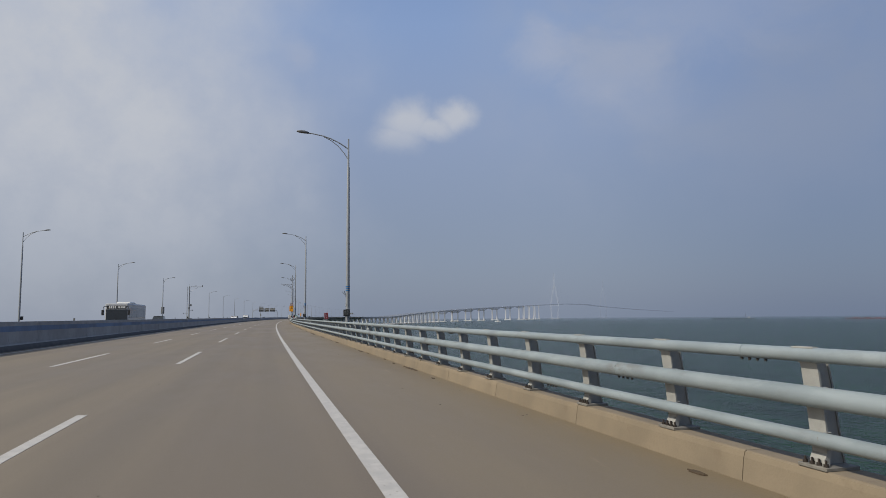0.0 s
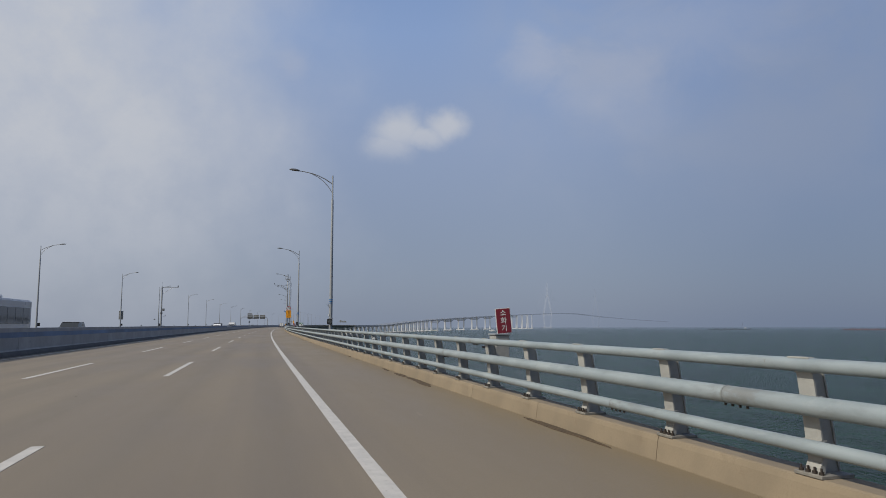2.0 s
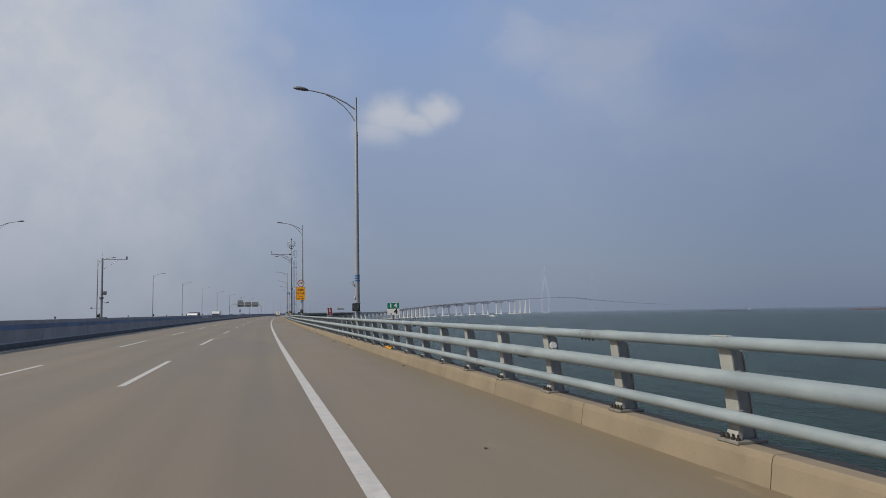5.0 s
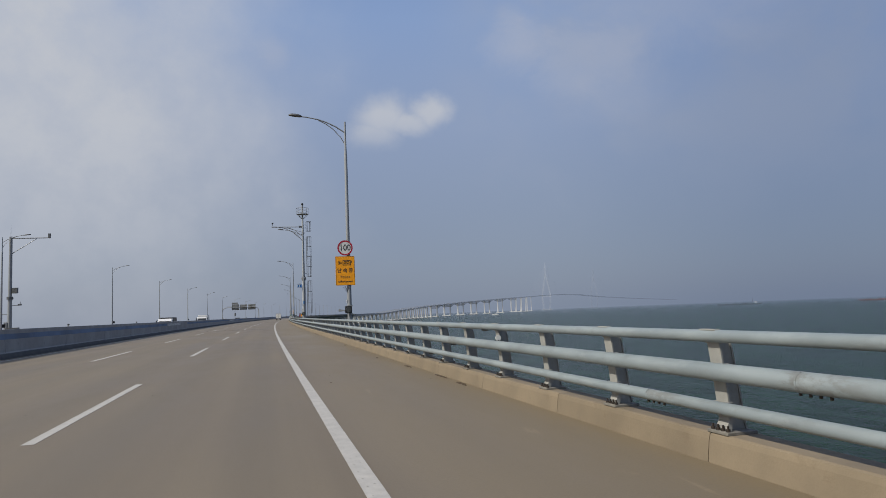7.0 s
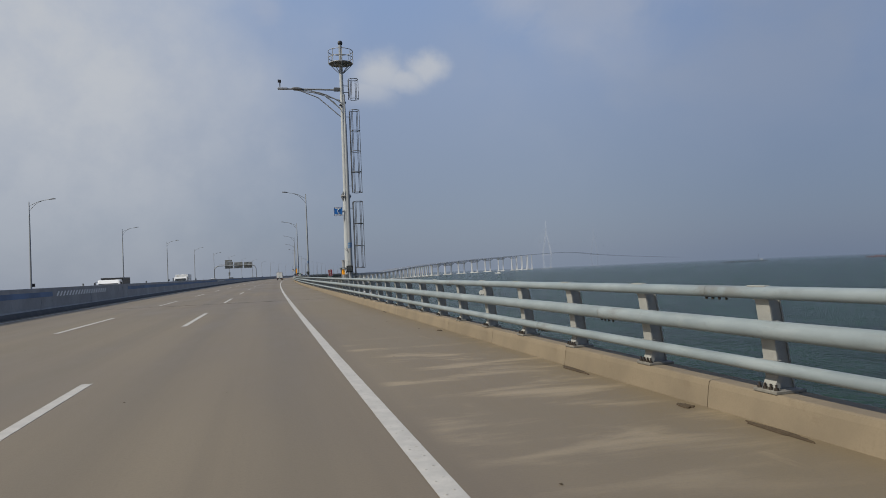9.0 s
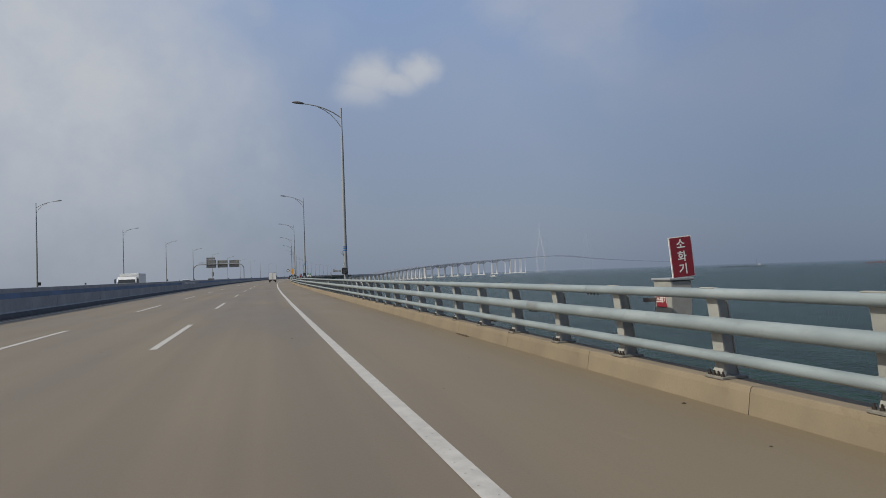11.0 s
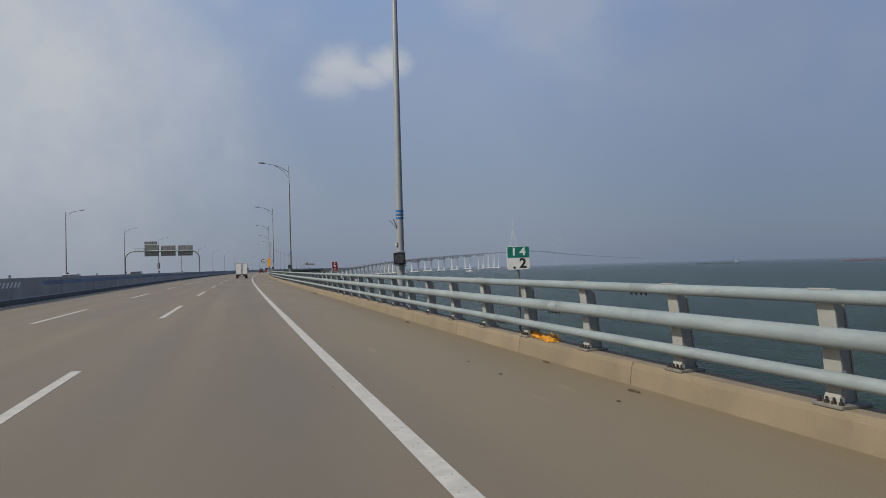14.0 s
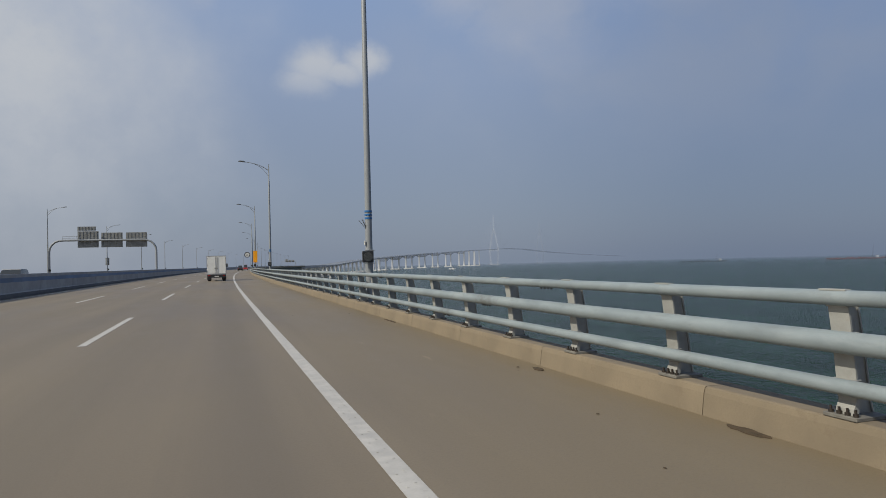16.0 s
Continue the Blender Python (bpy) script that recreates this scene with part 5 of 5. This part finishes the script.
def lorry(s, d, word, label, paint, load, front_h, load_h, length, w=1.15):
    """A cab-over lorry coming the other way."""
    t = empty(word, at_road(s, d, 0, 180), label, "truck")
    bm = bmesh.new()
    lofted(bm, [(-1.7, [(w, 0.5), (w, front_h), (w * 0.9, front_h + 0.08)]), (-0.35, [(w, 0.5), (w, front_h), (w * 0.9, front_h + 0.06)]), (0.0, [(w, 0.5), (w, 1.25), (w * 0.94, 1.35)])])
    cab = part("cab", bm, paint, t)
    bm = bmesh.new()
    v = [bm.verts.new(c) for c in ((-w * 0.9, 0.02, 1.32), (w * 0.9, 0.02, 1.32), (w * 0.86, -0.31, front_h - 0.12), (-w * 0.86, -0.31, front_h - 0.12))]
    u = [bm.verts.new(q.co + Vector((0, 0.03, 0))) for q in v]
    bm.faces.new(u), bm.faces.new(v[::-1])
    for i in range(4):
        bm.faces.new((v[i], v[(i + 1) % 4], u[(i + 1) % 4], u[i]))
    bmesh.ops.recalc_face_normals(bm, faces=bm.faces[:])
    part("windscreen", bm, M["glass"], cab)
    bm = bmesh.new()
    box(bm, -w - 0.03, w + 0.03, -length, -1.85, 0.95, load_h, 0.03)
    part("load_bed", bm, load, t)
    bm = bmesh.new()
    box(bm, -0.5, 0.5, -length, -0.2, 0.6, 0.95)
    part("chassis", bm, M["black"], t)
    for sx in (-1, 1):
        bm = bmesh.new()
        tube(bm, [(sx * w, -0.2, front_h - 0.1), (sx * (w + 0.22), 0.05, front_h - 0.2)], 0.02, 6)
        box(bm, sx * (w + 0.22) - 0.09, sx * (w + 0.22) + 0.09, 0.02, 0.1, front_h - 0.75, front_h - 0.2, 0.02)
        part("mirror", bm, M["black"], t)
        bm = bmesh.new()
        box(bm, sx * 0.8 - 0.18, sx * 0.8 + 0.18, -0.02, 0.03, 0.72, 0.92, 0.02)
        part("headlight", bm, M["white"], t)
        for y in (-0.9, -length + 1.2):
            wheel("wheel", t, sx * (w - 0.15), y, 0.42, 0.28)
    return t


lorry(286.0, -17.8, "dump_truck", "lorry with white cab and dark dump body on the opposite carriageway", M["car_white"], M["black"], 1.75, 2.05, 6.0)
lorry(346.0, -18.0, "box_truck", "white box lorry on the opposite carriageway", M["car_white"], M["white"], 2.05, 2.55, 7.0)

# ---------------------------------------------------------------- out on the water


def bearing(az, dist, z=0.0):
    return Vector((math.sin(radians(az)) * dist, math.cos(radians(az)) * dist, SEA + z))


def barge(az, dist, length, hull, turn, crane):
    p = bearing(az, dist)
    b = empty("barge", pose(p.x, p.y, p.z, 0, 0, turn), "long low barge far out on the hazy sea", "ship", "ships on the horizon")
    h = length / 2
    bm = bmesh.new()
    lofted(bm, [(-h, [(6, 1.2), (7, 4.2)]), (-h * 0.9, [(8, -1), (9, 3.4)]), (h * 0.85, [(8, -1), (9, 3.2)]), (h, [(3, 1.5), (5, 5.0)])])
    part("hull", bm, hull, b)
    bm = bmesh.new()
    box(bm, -5, 5, h * 0.70, h * 0.78, 3, 9.5, 0.5)
    part("deckhouse", bm, M["far_pylon"], b)
    bm = bmesh.new()
    tube(bm, [(0, h * 0.58, 5), (0, h * 0.62, crane)], [1.0, 0.4], 6)
    part("mast", bm, M["far_dark"], b)
    for y in (-0.6, -0.2, 0.2):
        bm = bmesh.new()
        box(bm, -6, 6, h * (y - 0.12), h * (y + 0.12), 3.2, 4.6, 0.3)
        part("hatch", bm, hull, b)
    return b


barge(36.9, 2650, 140, M["far_dark"], -113, 24)
barge(45.9, 2600, 150, M["rust_red"], -128, 40)
p = bearing(18.9, 2150)
boat = empty("motor_boat", pose(p.x, p.y, p.z, 0, 0, 60), "small white motor boat with wake near the viaduct", "boat")
bm = bmesh.new()
lofted(bm, [(-9, [(2.2, -0.5), (2.6, 1.8)]), (3, [(2.2, -0.5), (2.8, 2.0)]), (9, [(0.3, 1.0), (0.5, 2.8)])])
part("hull", bm, M["far"], boat)
bm = bmesh.new()
box(bm, -1.6, 1.6, -5, 2, 1.8, 4.2, 0.2)
part("cabin", bm, M["far"], boat)

# ---------------------------------------------------------------- paint on the barrier, the joint, marks and dirt


def face_d(z):
    """The barrier's road-side face at the height z."""
    return FACE_L - 0.14 - (z - 0.32) / 1.0 * 0.08


for s0, s1 in ((-60, 242.0), (262, 346), (366, 640)):
    ob = sweep("blue_band", [(face_d(0.88) + 0.005, 0.88), (face_d(1.13) + 0.005, 1.13)], s0, s1, 5.0, M["faded_blue"], barrier, closed=False)
# dark strip on the barrier's foot: grime, with the foot's shade painted in
sweep("grime_band", [(FACE_L + 0.006, 0.005), (FACE_L - 0.014, 0.10), (FACE_L - 0.094, 0.25)], -60, 640, 5.0, M["grime_shade"], barrier, closed=False)
for s0, s1 in ((242.6, 253.8), (348.5, 361.5)):
    s = s0
    while s < s1:
        bm = bmesh.new()
        m = at_road(s, 0)
        q = [bm.verts.new(c) for c in ((face_d(0.86) + 0.006, 0.0, 0.86), (face_d(0.86) + 0.006, 0.30, 0.86), (face_d(1.13) + 0.006, 0.75, 1.13), (face_d(1.13) + 0.006, 0.45, 1.13))]
        bm.faces.new(q[::-1])
        ob = part("hatch_stripe", bm, M["sticker"], barrier)
        ob.matrix_basis = m
        s += 0.62

joint = empty("expansion_joint", kind="structure", label="rusty finger expansion joint across the road", category="road")
for i in range(14):
    bm = bmesh.new()
    box(bm, -0.496, 0.496, -0.035, 0.035, -0.02, 0.004)
    ob = part("joint_plate", bm, M["rust"], joint)
    ob.matrix_basis = at_road(242.3, -10.3 + i)


def blot(name, s, d, w, l, mat, parent, z=0.003, seed=0, turn=0.0, thick=0.0):
    """An uneven flat mark or flake lying on the road."""
    rnd = random.Random(seed)
    bm = bmesh.new()
    n = 22
    top = []
    for i in range(n):
        a = 2 * math.pi * i / n
        r = 0.72 + 0.38 * noise.noise(Vector((math.cos(a) * 1.6 + seed * 3.1, math.sin(a) * 1.6, seed * 1.7))) + rnd.uniform(-0.09, 0.09)
        top.append(bm.verts.new((w / 2 * r * math.cos(a), l / 2 * r * math.sin(a), thick)))
    c = bm.verts.new((0, 0, thick + (thick * 0.7)))
    for i in range(n):
        bm.faces.new((top[i], top[(i + 1) % n], c))
    if thick:
        low = [bm.verts.new((v.co.x * 1.04, v.co.y * 1.02, 0)) for v in top]
        for i in range(n):
            bm.faces.new((low[i], low[(i + 1) % n], top[(i + 1) % n], top[i]))
    ob = part(name, bm, mat, parent)
    ob.matrix_basis = at_road(s, d, z, turn)
    return ob


for i, d in enumerate((-5.3, -3.5, -1.5, 0.05)):
    blot("joint_stain", 242.0 + 0.1 * i, d, 0.95, 0.5, M["dirt_mark"], road_ob, 0.008, 40 + i)
# dried mud and flakes along the kerb's foot
for i, (s, d, w, l) in enumerate(((5.83, 3.92, 0.10, 0.35), (16.1, 3.91, 0.10, 0.35), (19.2, 4.02, 0.17, 2.2), (21.6, 3.96, 0.08, 0.4), (23.7, 4.04, 0.08, 0.5), (27.8, 4.05, 0.06, 0.8), (29.6, 4.0, 0.15, 1.3), (31.7, 4.03, 0.08, 0.7), (40.2, 4.03, 0.13, 2.6), (44.0, 4.04, 0.07, 1.2), (51.4, 4.03, 0.16, 3.6), (59.3, 3.94, 0.34, 2.0), (60.6, 4.0, 0.24, 2.4), (62.4, 3.98, 0.22, 2.2), (64.6, 3.98, 0.14, 1.4), (65.3, 4.03, 0.08, 0.8), (71.4, 3.95, 0.14, 0.42), (74.8, 4.04, 0.10, 1.6), (85.2, 4.0, 0.1, 1.5), (102.0, 4.02, 0.08, 1.0), (126.4, 3.93, 0.07, 0.35), (139.1, 4.03, 0.11, 1.7), (143.1, 3.75, 0.17, 0.5), (153.9, 4.0, 0.15, 2.2), (157.5, 3.98, 0.08, 0.8), (167.4, 4.0, 0.12, 1.0), (169.2, 4.03, 0.08, 1.3), (172.4, 3.95, 0.10, 1.1), (176.6, 3.79, 0.07, 0.3), (187.0, 3.88, 0.12, 0.45), (205.6, 4.02, 0.10, 1.1), (206.8, 3.95, 0.16, 0.30), (209.5, 4.02, 0.11, 1.2), (216.7, 3.9, 0.15, 0.32), (225.4, 4.02, 0.10, 0.8), (263.0, 4.02, 0.1, 1.4), (292.0, 4.02, 0.12, 1.0), (297.0, 3.88, 0.07, 0.3), (317.2, 3.9, 0.09, 0.6), (329.5, 4.03, 0.06, 0.3), (337.7, 3.93, 0.10, 0.4), (327.0, 3.93, 0.08, 0.35), (361.2, 4.0, 0.30, 2.0), (363.3, 4.04, 0.08, 1.1), (373.7, 4.04, 0.14, 0.6), (377.4, 3.95, 0.13, 0.4), (386.0, 4.02, 0.08, 1.5))):
    m = empty("mud_patch", at_road(s, d, 0.0), "dried brown mud along the foot of the kerb", "mud", "mud patches along the kerb")
    ob = blot("crust", s, d, w, l, M["mud"], None, 0.0, 60 + i, thick=0.012)
    ob.parent = m
    ob.matrix_basis = pose(0, 0, 0.002)
# a scrap of paper on the shoulder
bm = bmesh.new()
bmesh.ops.create_grid(bm, x_segments=9, y_segments=7, size=0.5)
for v in bm.verts:
    n = noise.noise(Vector((v.co.x * 6, v.co.y * 6, 3.3)))
    v.co = Vector((v.co.x * 0.13 + n * 0.012, v.co.y * 0.16, 0.014 + 0.022 * n))
ob = part("paper_scrap", bm, M["line"], smooth=True)
so = ob.modifiers.new("thickness", "SOLIDIFY")
so.thickness = 0.003
ob.matrix_basis = at_road(136.5, 3.83, 0.0, 25)
tagged(ob, "crumpled white paper scrap lying on the hard shoulder", "litter")
# small stones and scraps on the carriageway
rnd = random.Random(5)
bm = bmesh.new()
for i in range(220):
    s = rnd.uniform(0, 430)
    d = rnd.choice((rnd.uniform(1.6, 4.0), rnd.uniform(2.8, 4.0), rnd.uniform(-6, 1)))
    t = bmesh.new()
    r = rnd.uniform(0.008, 0.024)
    bmesh.ops.create_icosphere(t, subdivisions=1, radius=r)
    for v in t.verts:
        v.co = Vector((v.co.x * rnd.uniform(0.8, 1.6), v.co.y * rnd.uniform(0.8, 1.8), abs(v.co.z) * 0.6))
    absorb(bm, t, at_road(s, d, 0.001))
tagged(part("grit", bm, M["mud"]), "small dark stones scattered on the road", "grit", kind="stuff")
# raised dots on the edge line
bm = bmesh.new()
for i in range(1500):
    s = -10 + i * 0.30
    for e in (-0.04, 0.04):
        t = bmesh.new()
        box(t, -0.007, 0.007, -0.012, 0.012, 0.003, 0.008)
        absorb(bm, t, at_road(s + e, MARK_R + e * 0.9))
tagged(part("line_beads", bm, M["line"], road_ob), kind="stuff")
# ---------------------------------------------------------------- guard rail
P_GAP, P_OFF = 2.012, 0.67
POST_D = 4.285
RAILS = ((4.148, 1.126, 0.056), (4.145, 0.810, 0.081), (4.175, 0.488, 0.058))
RAIL_FAR = 430.0
guard = empty("guard_rail", kind="structure", label="three-pipe galvanised bridge guard rail on leaning cast posts", category="guard rail")


def post_mesh():
    """A leaning I-section post: a broad flange to the road, a web that flares to its foot, a narrow outer flange,
    and thin saddles that carry the pipes."""
    bm = bmesh.new()
    levels = [(KERB_Z + 0.028, 4.250, 4.455), (0.36, 4.245, 4.44), (0.50, 4.235, 4.425), (0.83, 4.205, 4.385), (1.0, 4.185, 4.36), (1.066, 4.175, 4.345)]
    foot = [(KERB_Z + 0.028, 4.205, 4.46), (0.33, 4.212, 4.445), (0.38, 4.235, 4.43), (0.42, 4.238, 4.42)]
    for rows, half, lo, hi in (([(0.40, 4.243, 4.43)] + levels[2:], 0.086, lambda a, b: a, lambda a, b: a + 0.016), (levels, 0.011, lambda a, b: a + 0.014, lambda a, b: b - 0.012), (levels, 0.024, lambda a, b: b - 0.014, lambda a, b: b), (foot, 0.075, lambda a, b: a, lambda a, b: a + 0.05)):
        t = bmesh.new()
        rings = []
        for z, d0, d1 in rows:
            x0, x1 = lo(d0, d1) - POST_D, hi(d0, d1) - POST_D
            rings.append([t.verts.new(c) for c in ((x0, -half, z), (x1, -half, z), (x1, half, z), (x0, half, z))])
        for p, q in zip(rings, rings[1:]):
            for j in range(4):
                t.faces.new((p[j], p[(j + 1) % 4], q[(j + 1) % 4], q[j]))
        t.faces.new(rings[0][::-1])
        t.faces.new(rings[-1])
        absorb(bm, t)
    d, z, r = RAILS[0]
    box(bm, d - POST_D + 0.01, d - POST_D + 0.095, -0.09, 0.09, z - r - 0.010, z - r + 0.010, 0.003)
    box(bm, d - POST_D - 0.028, d - POST_D + 0.028, -0.115, 0.115, z + r - 0.007, z + r + 0.007, 0.003)
    for d, z, r in RAILS[1:]:
        box(bm, d - POST_D + r * 0.35, d - POST_D + r + 0.045, -0.088, 0.088, z + r * 0.72, z + r * 0.72 + 0.012, 0.003)
        box(bm, d - POST_D + r * 0.35, d - POST_D + r + 0.045, -0.088, 0.088, z - r * 0.72 - 0.012, z - r * 0.72, 0.003)
    return mesh_of("post", bm, M["post"])


def plate_mesh():
    bm = bmesh.new()
    box(bm, -0.13, 0.18, -0.145, 0.145, KERB_Z, KERB_Z + 0.028, 0.004)
    return mesh_of("base_plate", bm, M["plate"])


def bolt_mesh():
    bm = bmesh.new()
    tube(bm, [(0, 0, 0), (0, 0, 0.022)], 0.021, 6)
    tube(bm, [(0, 0, 0.022), (0, 0, 0.05)], 0.010, 6)
    return mesh_of("bolt", bm, M["bolt"])


POST_ME, PLATE_ME, BOLT_ME = post_mesh(), plate_mesh(), bolt_mesh()
n0, n1 = int(-18 / P_GAP), int(RAIL_FAR / P_GAP)
for i in range(n0, n1):
    s = P_OFF + P_GAP * i
    ob = share("post", POST_ME, guard, at_road(s, POST_D))
    share("base_plate", PLATE_ME, ob)
    for y in (-0.105, -0.035, 0.035, 0.105):
        share("bolt", BOLT_ME, ob, pose(-0.092, y, KERB_Z + 0.028))

# posts further on, too small to tell apart
src = [(v.co.copy()) for v in POST_ME.vertices]
polys = [tuple(q.vertices) for q in POST_ME.polygons]
verts, faces = [], []
for i in range(n1, int(NEAR_END / P_GAP)):
    m = at_road(P_OFF + P_GAP * i, POST_D)
    b = len(verts)
    verts += [m @ c for c in src]
    faces += [tuple(b + j for j in q) for q in polys]
me = bpy.data.meshes.new("distant_posts")
me.from_pydata(verts, [], faces)
me.materials.append(M["post"])
tagged(share("distant_posts", me, guard), kind="stuff")

PIPE = P_GAP * 5


def pipe_mesh(r):
    bm = bmesh.new()
    h = PIPE / 2
    tube(bm, [(0, -h + 0.004, 0), (0, h - 0.004, 0)], r, 16)
    tube(bm, [(0, h - 0.02, 0), (0, h - 0.003, 0)], r + 0.003, 16)
    return mesh_of("pipe", bm, M["rail"])


def pipe_bolts(r):
    bm = bmesh.new()
    h = PIPE / 2
    for y in (-0.27, -0.17, -0.07, 0.03):
        tube(bm, [(0, h + y, -r - 0.022), (0, h + y, -r + 0.01)], 0.014, 6)
    return mesh_of("joint_bolts", bm, M["bolt"])


for (d, z, r), shift, word in zip(RAILS, (0.55, 2.77, 4.99), ("top_pipe", "middle_pipe", "bottom_pipe")):
    me, bo = pipe_mesh(r), pipe_bolts(r)
    s = -26.0 + shift + P_OFF
    while s < RAIL_FAR:
        ob = share(word, me, guard, at_road(s + PIPE / 2, d, z))
        share("joint_bolts", bo, ob)
        s += PIPE
    sweep(word, circle_profile(d, z, r, 8), s, NEAR_END, 10.0, M["rail"], guard, smooth=True)

# ---------------------------------------------------------------- pieces of the kerb and the road's marks
K_ME = kerb_block()
for i in range(-28, 210):
    share("kerb_block", K_ME, kerb, at_road(39.0 + K_LEN * (i + 0.5), FACE_R))
sweep("kerb_run", [(FACE_R, -0.02), (FACE_R + 0.055, 0.20), (FACE_R + 0.12, KERB_Z), (KERB_OUT, KERB_Z), (KERB_OUT, -0.6), (FACE_R, -0.6)], 39.0 + K_LEN * 210, NEAR_END, 10.0, M["kerb"], kerb)


def dash_mesh():
    bm = bmesh.new()
    box(bm, -0.075, 0.075, 0, 8.0, -0.01, 0.004, 0.0)
    return mesh_of("lane_dash", bm, M["line"])


D_ME = dash_mesh()
for d, off in ((MARK_1, 3.8), (MARK_2, 3.9)):
    for i in range(-4, 62):
        share("lane_dash", D_ME, road_ob, at_road(off + 20.0 * i, d))
